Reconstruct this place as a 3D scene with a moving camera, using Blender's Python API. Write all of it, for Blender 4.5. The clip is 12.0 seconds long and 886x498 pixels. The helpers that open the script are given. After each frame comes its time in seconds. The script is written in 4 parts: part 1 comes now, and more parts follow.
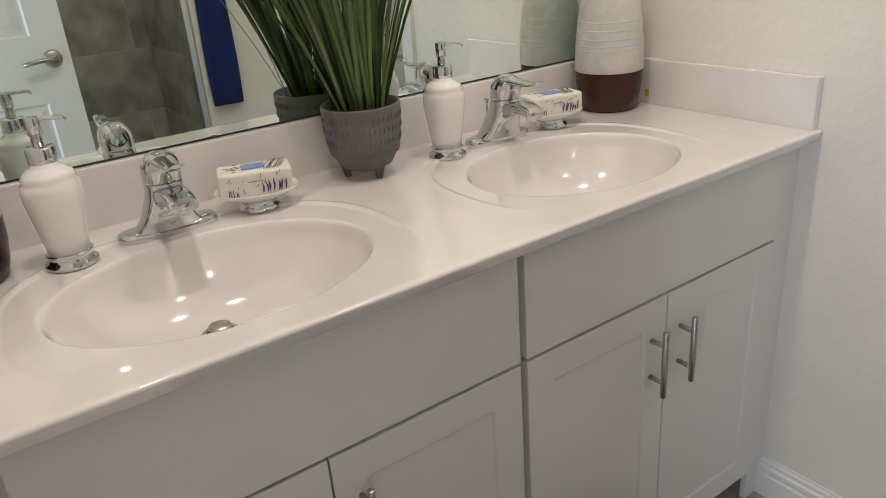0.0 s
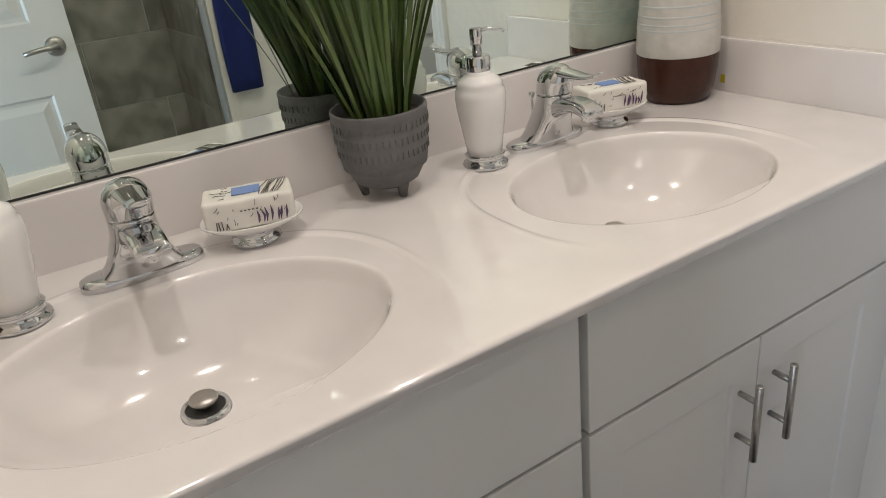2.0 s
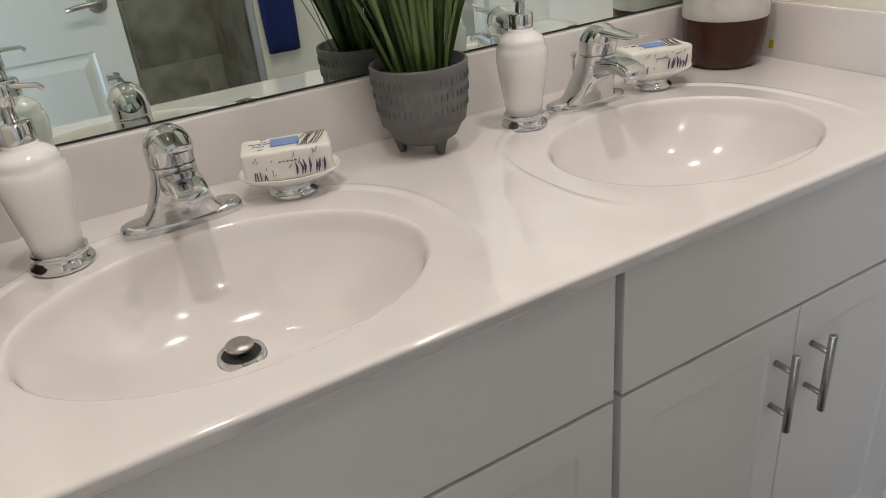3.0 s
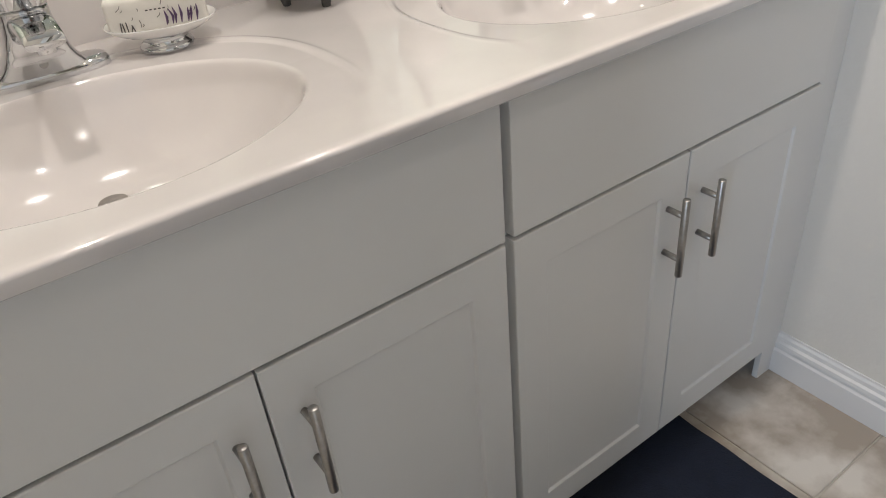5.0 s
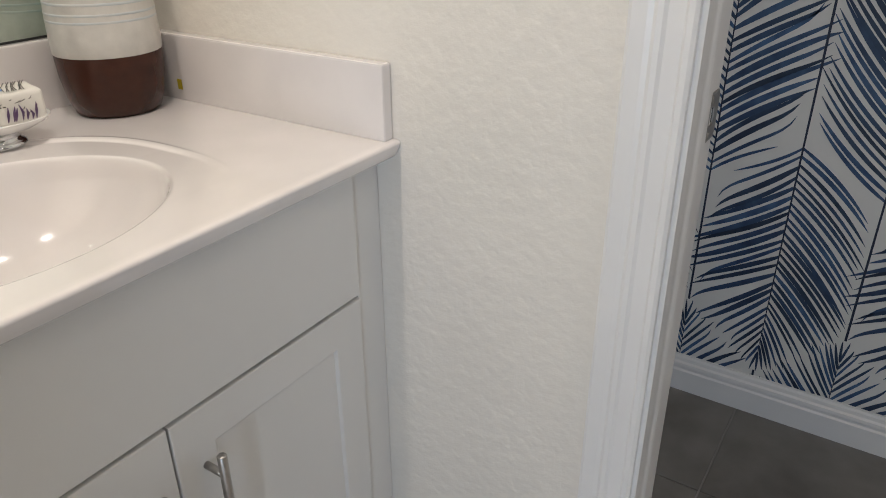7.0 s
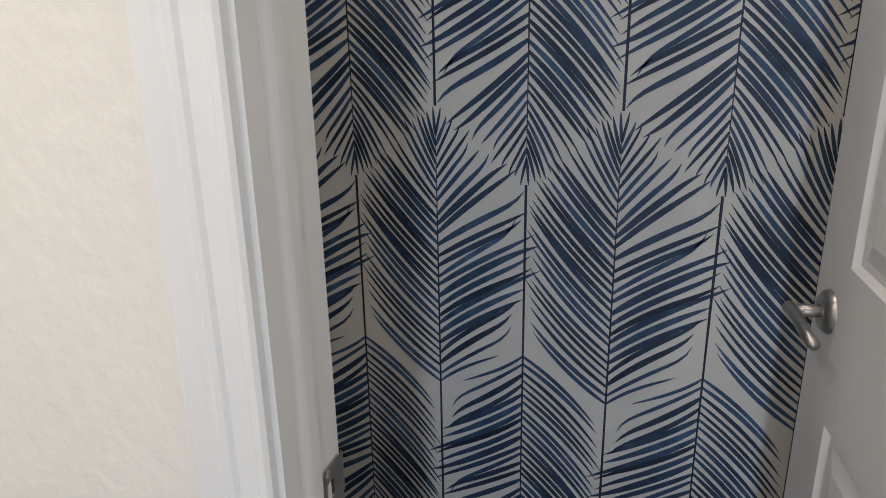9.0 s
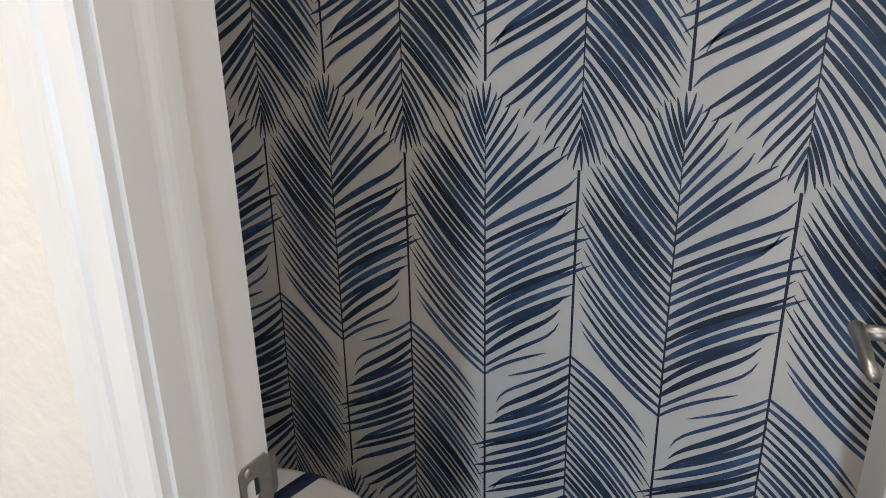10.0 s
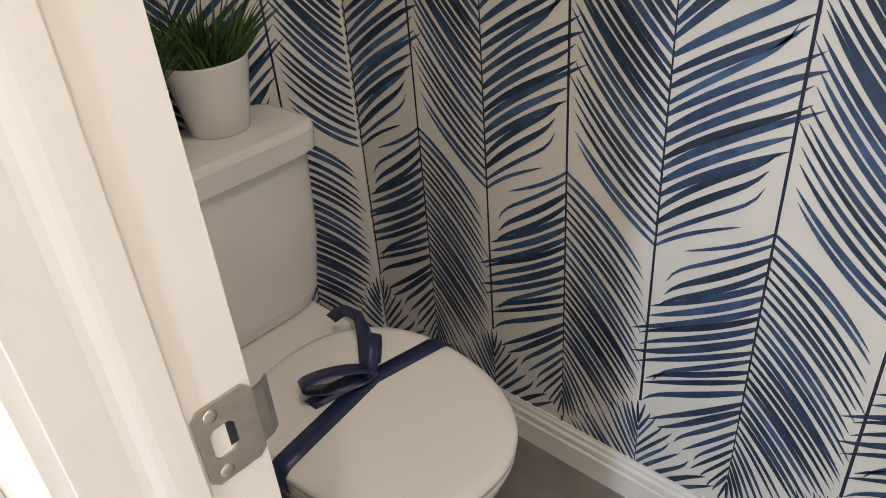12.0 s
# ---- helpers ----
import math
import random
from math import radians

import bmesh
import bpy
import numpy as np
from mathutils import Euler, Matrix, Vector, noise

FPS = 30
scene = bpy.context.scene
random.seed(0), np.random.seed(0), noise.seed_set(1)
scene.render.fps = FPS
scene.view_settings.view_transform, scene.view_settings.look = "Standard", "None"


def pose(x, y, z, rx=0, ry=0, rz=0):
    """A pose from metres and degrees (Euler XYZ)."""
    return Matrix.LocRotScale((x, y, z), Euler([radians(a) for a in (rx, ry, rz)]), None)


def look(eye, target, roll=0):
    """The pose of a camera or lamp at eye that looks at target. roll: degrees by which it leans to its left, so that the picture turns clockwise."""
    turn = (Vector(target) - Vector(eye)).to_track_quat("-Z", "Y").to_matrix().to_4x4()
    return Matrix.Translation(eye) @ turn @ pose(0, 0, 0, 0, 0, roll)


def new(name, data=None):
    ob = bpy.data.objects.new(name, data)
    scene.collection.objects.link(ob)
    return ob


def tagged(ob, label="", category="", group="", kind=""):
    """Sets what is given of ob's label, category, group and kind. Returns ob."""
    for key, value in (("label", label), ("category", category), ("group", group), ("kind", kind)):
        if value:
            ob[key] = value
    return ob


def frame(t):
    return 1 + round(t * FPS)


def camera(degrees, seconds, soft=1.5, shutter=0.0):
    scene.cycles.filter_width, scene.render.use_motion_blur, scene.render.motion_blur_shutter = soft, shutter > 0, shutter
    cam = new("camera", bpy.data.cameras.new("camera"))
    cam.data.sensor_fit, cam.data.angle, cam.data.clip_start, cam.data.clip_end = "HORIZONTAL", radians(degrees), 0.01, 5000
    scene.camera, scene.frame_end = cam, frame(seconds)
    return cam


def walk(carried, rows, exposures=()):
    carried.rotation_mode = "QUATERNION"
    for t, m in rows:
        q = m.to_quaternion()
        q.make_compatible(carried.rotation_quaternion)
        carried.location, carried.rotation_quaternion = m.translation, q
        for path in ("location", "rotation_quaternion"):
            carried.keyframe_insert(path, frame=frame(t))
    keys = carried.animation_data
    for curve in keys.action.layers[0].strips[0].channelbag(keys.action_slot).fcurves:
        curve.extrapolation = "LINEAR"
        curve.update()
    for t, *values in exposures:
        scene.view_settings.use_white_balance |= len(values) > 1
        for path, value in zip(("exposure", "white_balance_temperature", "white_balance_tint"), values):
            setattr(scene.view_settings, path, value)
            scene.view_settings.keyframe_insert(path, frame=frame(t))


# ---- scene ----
cam = camera(62.0, 12.0, soft=0.95)
PATH = [
    (0, (-1.403, -1.281, 1.326), (-0.372, 0.237, 0.531), -4.5),
    (0.5, (-1.319, -1.254, 1.316), (-0.42, 0.346, 0.521), -7.3),
    (1, (-1.28, -1.171, 1.338), (-0.363, 0.419, 0.543), -6.4),
    (1.5, (-1.251, -1.097, 1.322), (-0.319, 0.473, 0.506), -6.1),
    (2, (-1.253, -1.067, 1.315), (-0.324, 0.483, 0.458), -6.4),
    (2.5, (-1.254, -1.069, 1.305), (-0.388, 0.496, 0.408), -6.4),
    (2.7, (-1.265, -1.066, 1.301), (-0.418, 0.506, 0.4), -5.9),
    (4.3, (-1.266, -1.093, 1.241), (-0.466, 0.426, 0.216), -6.0),
    (4.5, (-1.265, -1.105, 1.225), (-0.442, 0.386, 0.177), -6.1),
    (5, (-1.241, -1.115, 1.207), (-0.332, 0.267, 0.084), -5.8),
    (5.5, (-1.188, -1.116, 1.198), (-0.146, 0.135, 0.037), -5.4),
    (6, (-1.067, -1.12, 1.208), (0.171, 0.045, 0.155), -3.2),
    (6.5, (-0.880, -1.137, 1.233), (0.497, -0.056, 0.269), -1.5),
    (6.7, (-0.830, -1.132, 1.229), (0.603, -0.090, 0.300), -0.8),
    (8.3, (-0.57, -1.124, 1.333), (1.135, -0.493, 0.5), -2.7),
    (8.5, (-0.535, -1.139, 1.377), (1.209, -0.563, 0.585), -2.8),
    (9, (-0.453, -1.229, 1.434), (1.345, -0.648, 0.780), -1.1),
    (9.5, (-0.365, -1.323, 1.443), (1.385, -0.582, 0.819), -0.3),
    (10, (-0.315, -1.342, 1.406), (1.34, -0.458, 0.714), -1.1),
    (10.5, (-0.203, -1.337, 1.361), (1.359, -0.377, 0.561), -1.7),
    (11, (-0.097, -1.315, 1.327), (1.367, -0.303, 0.414), -1.6),
    (11.5, (-0.051, -1.284, 1.283), (1.273, -0.198, 0.249), -2.7),
    (12, (-0.045, -1.245, 1.288), (1.158, -0.049, 0.228), -4.8),
]
walk(cam, [(t, look(eye, target, roll)) for t, eye, target, roll in PATH],
     [(0, -0.50, 6500, 10), (2.5, -0.50, 6250, 10), (4.5, -0.42, 6150, 10), (5.5, -0.20, 6250, 10), (6.5, -0.34, 6350, 10), (8.5, -0.34, 6200, 10), (9.5, 0.04, 6200, 10), (10.5, 0.46, 6450, 10), (11, 0.88, 6700, 11), (11.5, 0.98, 6850, 12), (12, 1.02, 6950, 12)])

# ---- world and lights ----
world = bpy.data.worlds.new("world")
scene.world = world
world.use_nodes = True
world.node_tree.nodes["Background"].inputs[0].default_value = (0.9, 0.95, 1.0, 1)
world.node_tree.nodes["Background"].inputs[1].default_value = 0.02


def area_lamp(name, x, y, z, w, h, power, color, rx=0, ry=0, rz=0, shape="RECTANGLE"):
    d = bpy.data.lights.new(name, "AREA")
    d.shape, d.size, d.size_y, d.energy, d.color = shape, w, h, power, color
    ob = new(name, d)
    ob.matrix_world = pose(x, y, z, rx, ry, rz)
    return ob


WARM = (1.0, 0.90, 0.80)
DAY = (0.62, 0.78, 1.0)
area_lamp("downlight_lamp", -0.42, -0.57, 2.42, 0.075, 0.075, 8.4, WARM, shape="DISK")
area_lamp("downlight_lamp", -1.10, -0.57, 2.42, 0.075, 0.075, 8.4, WARM, shape="DISK")
# fill lamp with no known fixture, added to brighten cabinet fronts and toilet doorway
area_lamp("downlight_lamp", -0.34, -1.50, 2.42, 0.075, 0.075, 3.2, WARM, shape="DISK")
# unseen lamp added to lift the dim toilet room
area_lamp("toilet_room_downlight_lamp", 0.50, -1.10, 2.42, 0.13, 0.13, 4.0, WARM, shape="DISK")
# made-up lamp that brightens the shower tiles reflected in the mirror
area_lamp("shower_downlight_lamp", -0.95, -2.32, 2.42, 0.05, 0.05, 3.6, WARM, shape="DISK")
daylight = area_lamp("daylight_lamp", 0, 0, 0, 0.16, 1.0, 23, DAY)
daylight.matrix_world = look((-2.38, -1.56, 0.80), (0.93, -0.78, 0.40))


# ---- materials ----
def mat(name, color, rough=0.5, metal=0.0, var=0.06, scale=30.0, bump=0.0, bump_scale=200.0, coat=0.0, color2=None, obj_random=0.0, island=0.0, spec=0.5, relief=0.003, world_space=False, contrast=(0.12, 0.42)):
    """A principled material with two scales of colour variation and fine relief."""
    m = bpy.data.materials.new(name)
    m.use_nodes = True
    nt = m.node_tree
    b = nt.nodes["Principled BSDF"]
    b.inputs["Roughness"].default_value = rough
    b.inputs["Metallic"].default_value = metal
    b.inputs["Coat Weight"].default_value = coat
    b.inputs["Coat Roughness"].default_value = 0.025
    b.inputs["Specular IOR Level"].default_value = spec
    geo = nt.nodes.new("ShaderNodeNewGeometry" if world_space else "ShaderNodeTexCoord")
    coords = "Position" if world_space else "Object"
    n1 = nt.nodes.new("ShaderNodeTexNoise")
    n1.inputs["Scale"].default_value = scale
    n1.inputs["Detail"].default_value = 6
    nt.links.new(geo.outputs[coords], n1.inputs["Vector"])
    n2 = nt.nodes.new("ShaderNodeTexNoise")
    n2.inputs["Scale"].default_value = scale * 0.12
    n2.inputs["Detail"].default_value = 3
    nt.links.new(geo.outputs[coords], n2.inputs["Vector"])
    mix = nt.nodes.new("ShaderNodeMix")
    mix.data_type = "RGBA"
    c2 = color2 or tuple(max(0, c * (1 - var * 2.5)) for c in color)
    mix.inputs[6].default_value = (*color, 1)
    mix.inputs[7].default_value = (*c2, 1)
    add = nt.nodes.new("ShaderNodeMath")
    add.operation = "MULTIPLY"
    nt.links.new(n1.outputs["Fac"], add.inputs[0])
    nt.links.new(n2.outputs["Fac"], add.inputs[1])
    ramp = nt.nodes.new("ShaderNodeMapRange")
    ramp.inputs["From Min"].default_value = contrast[0]
    ramp.inputs["From Max"].default_value = contrast[1]
    nt.links.new(add.outputs[0], ramp.inputs["Value"])
    nt.links.new(ramp.outputs[0], mix.inputs[0])
    out = mix.outputs[2]
    if obj_random or island:
        hsv = nt.nodes.new("ShaderNodeHueSaturation")
        info = nt.nodes.new("ShaderNodeObjectInfo" if obj_random else "ShaderNodeNewGeometry")
        mr = nt.nodes.new("ShaderNodeMapRange")
        k = obj_random or island
        mr.inputs["To Min"].default_value, mr.inputs["To Max"].default_value = 1 - k, 1 + k
        nt.links.new(info.outputs["Random" if obj_random else "Random Per Island"], mr.inputs["Value"])
        nt.links.new(mr.outputs[0], hsv.inputs["Value"])
        nt.links.new(out, hsv.inputs["Color"])
        out = hsv.outputs["Color"]
    nt.links.new(out, b.inputs["Base Color"])
    if bump:
        n3 = nt.nodes.new("ShaderNodeTexNoise")
        n3.inputs["Scale"].default_value = bump_scale
        n3.inputs["Detail"].default_value = 4
        nt.links.new(geo.outputs[coords], n3.inputs["Vector"])
        bp = nt.nodes.new("ShaderNodeBump")
        bp.inputs["Strength"].default_value = bump
        bp.inputs["Distance"].default_value = relief
        nt.links.new(n3.outputs["Fac"], bp.inputs["Height"])
        nt.links.new(bp.outputs[0], b.inputs["Normal"])
    return m


M_WALL = mat("wall_paint_cream", (0.78, 0.735, 0.665), 0.66, bump=0.65, bump_scale=38, var=0.02, scale=6, relief=0.004)
M_CEIL = mat("ceiling_paint", (0.82, 0.80, 0.76), 0.9, bump=0.3, bump_scale=60)
M_TRIM = mat("trim_white_paint", (0.77, 0.755, 0.735), 0.32, var=0.02, scale=8, bump=0.05, bump_scale=60)
M_PAPER = mat("wallpaper_offwhite", (0.74, 0.72, 0.68), 0.6, var=0.03, scale=14, bump=0.06, bump_scale=500)
M_INK = mat("wallpaper_navy_ink", (0.009, 0.026, 0.072), 0.55, scale=34, color2=(0.042, 0.092, 0.180), island=0.55)
M_STEM = mat("wallpaper_stem_ink", (0.010, 0.018, 0.045), 0.55, scale=60)
M_MARBLE = mat("cultured_marble", (0.80, 0.755, 0.735), 0.12, var=0.03, scale=9, coat=1.0, contrast=(0.16, 0.38))
M_CAB = mat("cabinet_grey_white_paint", (0.70, 0.69, 0.67), 0.38, var=0.015, scale=9, bump=0.04, bump_scale=90)
M_KICK = mat("toe_kick_board", (0.45, 0.44, 0.42), 0.6)
M_NICKEL = mat("brushed_nickel", (0.50, 0.475, 0.445), 0.36, 1.0, var=0.10, scale=120)
M_CHROME = mat("chrome", (0.64, 0.65, 0.66), 0.06, 1.0, var=0.01, scale=10)
# near-black: painted shade in latch hole and drain gap, also the mirror edge line
M_DARKHOLE = mat("dark_recess", (0.02, 0.02, 0.02), 0.6)
M_CERAMIC = mat("white_ceramic", (0.82, 0.80, 0.78), 0.12, var=0.02, scale=12, coat=0.4)
M_TOILET = mat("toilet_vitreous_china", (0.78, 0.76, 0.73), 0.12, var=0.015, scale=6, coat=0.4)
M_SEAT = mat("toilet_seat_plastic", (0.78, 0.76, 0.73), 0.25, var=0.015, scale=6)
M_POT = mat("grey_matte_pot", (0.135, 0.132, 0.13), 0.75, var=0.12, scale=60, bump=0.25, bump_scale=300)
M_SOIL = mat("soil", (0.03, 0.022, 0.016), 0.95, bump=0.8, bump_scale=150)
M_GRASS = mat("artificial_grass", (0.042, 0.085, 0.018), 0.42, color2=(0.11, 0.15, 0.04), scale=15, island=0.6)
M_GRASS2 = mat("small_plant_grass", (0.022, 0.07, 0.010), 0.5, color2=(0.06, 0.13, 0.02), scale=15, island=0.5)
M_VASE = mat("vase_glaze_cream", (0.62, 0.60, 0.56), 0.3, var=0.10, scale=40, bump=0.1, bump_scale=120)
M_VASELINE = mat("vase_pale_blue_band", (0.50, 0.535, 0.55), 0.35, color2=(0.60, 0.59, 0.56), scale=35, contrast=(0.18, 0.34))
M_BROWN = mat("vase_glaze_brown", (0.052, 0.016, 0.009), 0.26, var=0.15, scale=50, spec=0.3)
M_SOAP = mat("soap_wrap_paper", (0.78, 0.75, 0.69), 0.45, var=0.03, scale=40, bump=0.15, bump_scale=90)
M_SOAPBLUE = mat("soap_blue_label", (0.19, 0.29, 0.58), 0.5, var=0.05)
M_LAV = mat("soap_lavender_print", (0.13, 0.07, 0.16), 0.5, var=0.1)
M_TWIG = mat("soap_dark_print", (0.09, 0.075, 0.07), 0.5, var=0.1)
M_RED = mat("red_dot", (0.45, 0.01, 0.015), 0.3)
M_MAT = mat("navy_bath_mat", (0.007, 0.012, 0.028), 0.95, var=0.15, scale=40, bump=0.9, bump_scale=260)
M_TOWEL = mat("navy_towel", (0.008, 0.018, 0.11), 0.95, var=0.1, scale=40, bump=0.8, bump_scale=300)
M_RIBBON = mat("navy_satin_ribbon", (0.016, 0.026, 0.085), 0.38, var=0.1, scale=30)
M_GROUT = mat("floor_grout", (0.56, 0.52, 0.46), 0.9, bump=0.3, bump_scale=300)
M_TILE = mat("beige_floor_tile", (0.64, 0.60, 0.545), 0.36, color2=(0.36, 0.31, 0.255), scale=8, world_space=True, contrast=(0.20, 0.31), obj_random=0.05, bump=0.05, bump_scale=40)
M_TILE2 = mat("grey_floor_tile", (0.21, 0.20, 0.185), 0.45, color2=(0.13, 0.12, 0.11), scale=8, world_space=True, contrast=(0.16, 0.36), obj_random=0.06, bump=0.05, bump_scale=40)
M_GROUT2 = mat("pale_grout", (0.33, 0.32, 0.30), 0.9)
M_SHTILE = mat("shower_wall_tile", (0.42, 0.38, 0.335), 0.35, color2=(0.22, 0.195, 0.17), scale=9, obj_random=0.06, contrast=(0.17, 0.34))
M_SHGROUT = mat("shower_grout", (0.60, 0.57, 0.52), 0.9)
M_YELLOW = mat("yellow_sticker", (0.55, 0.42, 0.02), 0.5)

M_MIRROR = mat("mirror_silver", (0.80, 0.885, 0.835), 0.0, 1.0, var=0.0)
M_GLASS = bpy.data.materials.new("clear_glass")
M_GLASS.use_nodes = True
gb = M_GLASS.node_tree.nodes["Principled BSDF"]
gb.inputs["Transmission Weight"].default_value = 1
gb.inputs["Roughness"].default_value = 0.0
gb.inputs["IOR"].default_value = 1.05
gb.inputs["Base Color"].default_value = (0.93, 0.97, 0.95, 1)


# ---- mesh helpers ----
def link(name, bm, material, parent=None, label="", smooth=False, category="", group="", kind=""):
    me = bpy.data.meshes.new(name)
    bm.to_mesh(me)
    bm.free()
    for m in material if isinstance(material, (list, tuple)) else [material]:
        me.materials.append(m)
    if smooth:
        me.polygons.foreach_set("use_smooth", [True] * len(me.polygons))
    ob = new(name, me)
    if parent:
        ob.parent = parent
    tagged(ob, label, category, group, kind)
    return ob


def part(name, bm, material, parent, label="", smooth=False):
    return link(name, bm, material, parent, label, smooth)


def thing(name, label, category, x=0, y=0, z=0, rz=0, group="", kind=""):
    e = new(name)
    e.empty_display_size = 0.05
    e.matrix_world = pose(x, y, z, 0, 0, rz)
    return tagged(e, label, category, group, kind)


def box(x0, x1, y0, y1, z0, z1, bevel=0.0, seg=2, bm=None):
    own = bmesh.new()
    bmesh.ops.create_cube(own, size=1)
    for v in own.verts:
        v.co = Vector((x0 + (v.co.x + 0.5) * (x1 - x0), y0 + (v.co.y + 0.5) * (y1 - y0), z0 + (v.co.z + 0.5) * (z1 - z0)))
    if bevel:
        bmesh.ops.bevel(own, geom=own.edges[:], offset=bevel, segments=seg, affect="EDGES", profile=0.6)
    if bm is None:
        return own
    return join(bm, own)


def join(bm, other):
    me = bpy.data.meshes.new("tmp")
    other.to_mesh(me)
    other.free()
    bm.from_mesh(me)
    bpy.data.meshes.remove(me)
    return bm


def lathe(profile, seg=48, cx=0.0, cy=0.0):
    """Turns (radius, height) pairs round the z axis."""
    bm = bmesh.new()
    rings = []
    for r, z in profile:
        if r < 1e-5:
            rings.append([bm.verts.new((cx, cy, z))])
        else:
            rings.append([bm.verts.new((cx + r * math.cos(2 * math.pi * k / seg), cy + r * math.sin(2 * math.pi * k / seg), z)) for k in range(seg)])
    for a, b in zip(rings, rings[1:]):
        for k in range(seg):
            q = [a[k % len(a)], a[(k + 1) % len(a)], b[(k + 1) % len(b)], b[k % len(b)]]
            q = list(dict.fromkeys(q))
            if len(q) > 2:
                bm.faces.new(q)
    bmesh.ops.recalc_face_normals(bm, faces=bm.faces[:])
    return bm


def loft(rings, cap=True):
    """Skins a list of closed loops with the same number of points."""
    bm = bmesh.new()
    vs = [[bm.verts.new(p) for p in ring] for ring in rings]
    n = len(vs[0])
    for a, b in zip(vs, vs[1:]):
        for k in range(n):
            bm.faces.new((a[k], a[(k + 1) % n], b[(k + 1) % n], b[k]))
    if cap:
        bm.faces.new(vs[0])
        bm.faces.new(vs[-1])
    bmesh.ops.recalc_face_normals(bm, faces=bm.faces[:])
    return bm


def tube(points, radius, seg=12, radii=None):
    rings = []
    pts = [Vector(p) for p in points]
    for i, p in enumerate(pts):
        d = (pts[min(i + 1, len(pts) - 1)] - pts[max(i - 1, 0)]).normalized()
        u = d.orthogonal().normalized() if abs(d.z) > 0.99 else d.cross(Vector((0, 0, 1))).normalized()
        w = d.cross(u)
        r = radii[i] if radii else radius
        rings.append([p + r * (math.cos(2 * math.pi * k / seg) * u + math.sin(2 * math.pi * k / seg) * w) for k in range(seg)])
    return loft(rings)


def oval(cx, cy, z, a, b, n=2.0, seg=40, front=1.0):
    out = []
    for k in range(seg):
        t = 2 * math.pi * k / seg
        c, s = math.cos(t), math.sin(t)
        x = a * math.copysign(abs(c) ** (2 / n), c)
        y = b * math.copysign(abs(s) ** (2 / n), s)
        out.append(Vector((cx + x, cy + y * (front if y < 0 else 1), z)))
    return out


def strip(points, width, up=(0, 0, 1), thick=0.0008):
    """A thin ribbon along points, width across."""
    bm = bmesh.new()
    pts = [Vector(p) for p in points]
    rows = []
    for i, p in enumerate(pts):
        d = (pts[min(i + 1, len(pts) - 1)] - pts[max(i - 1, 0)]).normalized()
        s = d.cross(Vector(up)).normalized()
        w = width[i] if isinstance(width, (list, tuple)) else width
        nrm = s.cross(d).normalized() * thick
        rows.append([bm.verts.new(p - s * w / 2 + nrm), bm.verts.new(p + s * w / 2 + nrm), bm.verts.new(p + s * w / 2 - nrm), bm.verts.new(p - s * w / 2 - nrm)])
    for a, b in zip(rows, rows[1:]):
        for k in range(4):
            bm.faces.new((a[k], a[(k + 1) % 4], b[(k + 1) % 4], b[k]))
    bm.faces.new(rows[0])
    bm.faces.new(rows[-1])
    bmesh.ops.recalc_face_normals(bm, faces=bm.faces[:])
    return bm


# ---- plan (metres) ----
CEIL = 2.44
XW = -1.51            # west wall
CT = 0.915            # counter top
XE = 0.931            # wallpapered east wall of the toilet room
YN = -0.042           # wallpapered north wall of the toilet room
WALL_T = 0.098        # thickness of the wall between the rooms
DY0, DY1, DH = -0.940, -1.552, 2.04   # doorway to the toilet room
EY0, EY1 = -1.14, -1.85               # entry doorway in the west wall
YS = -1.95            # south wall beside the shower
YB = -2.65            # shower back wall
XS = -0.39            # shower east wall


def structure(name, bm, material, label, category):
    return link(name, bm, material, None, label, False, category, "", "structure")


wall_n = structure("wall_north", box(XW - 0.1, 0, 0, 0.1, 0, CEIL), M_WALL, "cream painted wall behind the vanity", "wall")
bm = box(0, WALL_T, DY0 + 0.018, 0.1, 0, CEIL)
box(0, WALL_T, YS - 0.1, DY1 - 0.018, 0, CEIL, bm=bm)
box(0, WALL_T, DY1 - 0.018, DY0 + 0.018, DH + 0.018, CEIL, bm=bm)
wall_e = structure("wall_east", bm, M_WALL, "cream textured wall with the doorway to the toilet room", "wall")
bm = box(XW - 0.1, XW, EY0 + 0.018, 0, 0, CEIL)
box(XW - 0.1, XW, YB - 0.1, EY1 - 0.018, 0, CEIL, bm=bm)
box(XW - 0.1, XW, EY1 - 0.018, EY0 + 0.018, DH + 0.018, CEIL, bm=bm)
structure("wall_west", bm, M_WALL, "cream painted wall with the entry doorway", "wall")
structure("wall_south", box(XS, 0, YS - 0.1, YS, 0, CEIL), M_WALL, "cream painted wall beside the shower", "wall")
bm = box(XW - 0.1, XE + 0.1, YB - 0.1, 0.1, CEIL, CEIL + 0.08)
structure("ceiling", bm, M_CEIL, "flat white painted ceiling", "ceiling")
floor_main = structure("floor", box(XW - 0.9, 0.05, YB - 0.1, 0.1, -0.06, -0.004), M_GROUT, "beige marbled tile floor with pale grout", "floor")
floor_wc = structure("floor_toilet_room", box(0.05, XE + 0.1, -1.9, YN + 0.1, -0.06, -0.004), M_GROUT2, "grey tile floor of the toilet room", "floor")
wc_e = structure("wall_toilet_room_east", box(XE, XE + 0.1, -1.9, YN + 0.1, 0, CEIL), M_PAPER, "off-white wallpaper with navy blue palm fronds", "wallpapered wall")
wc_n = structure("wall_toilet_room_north", box(WALL_T, XE, YN, YN + 0.1, 0, CEIL), M_PAPER, "off-white wallpaper with navy blue palm fronds", "wallpapered wall")
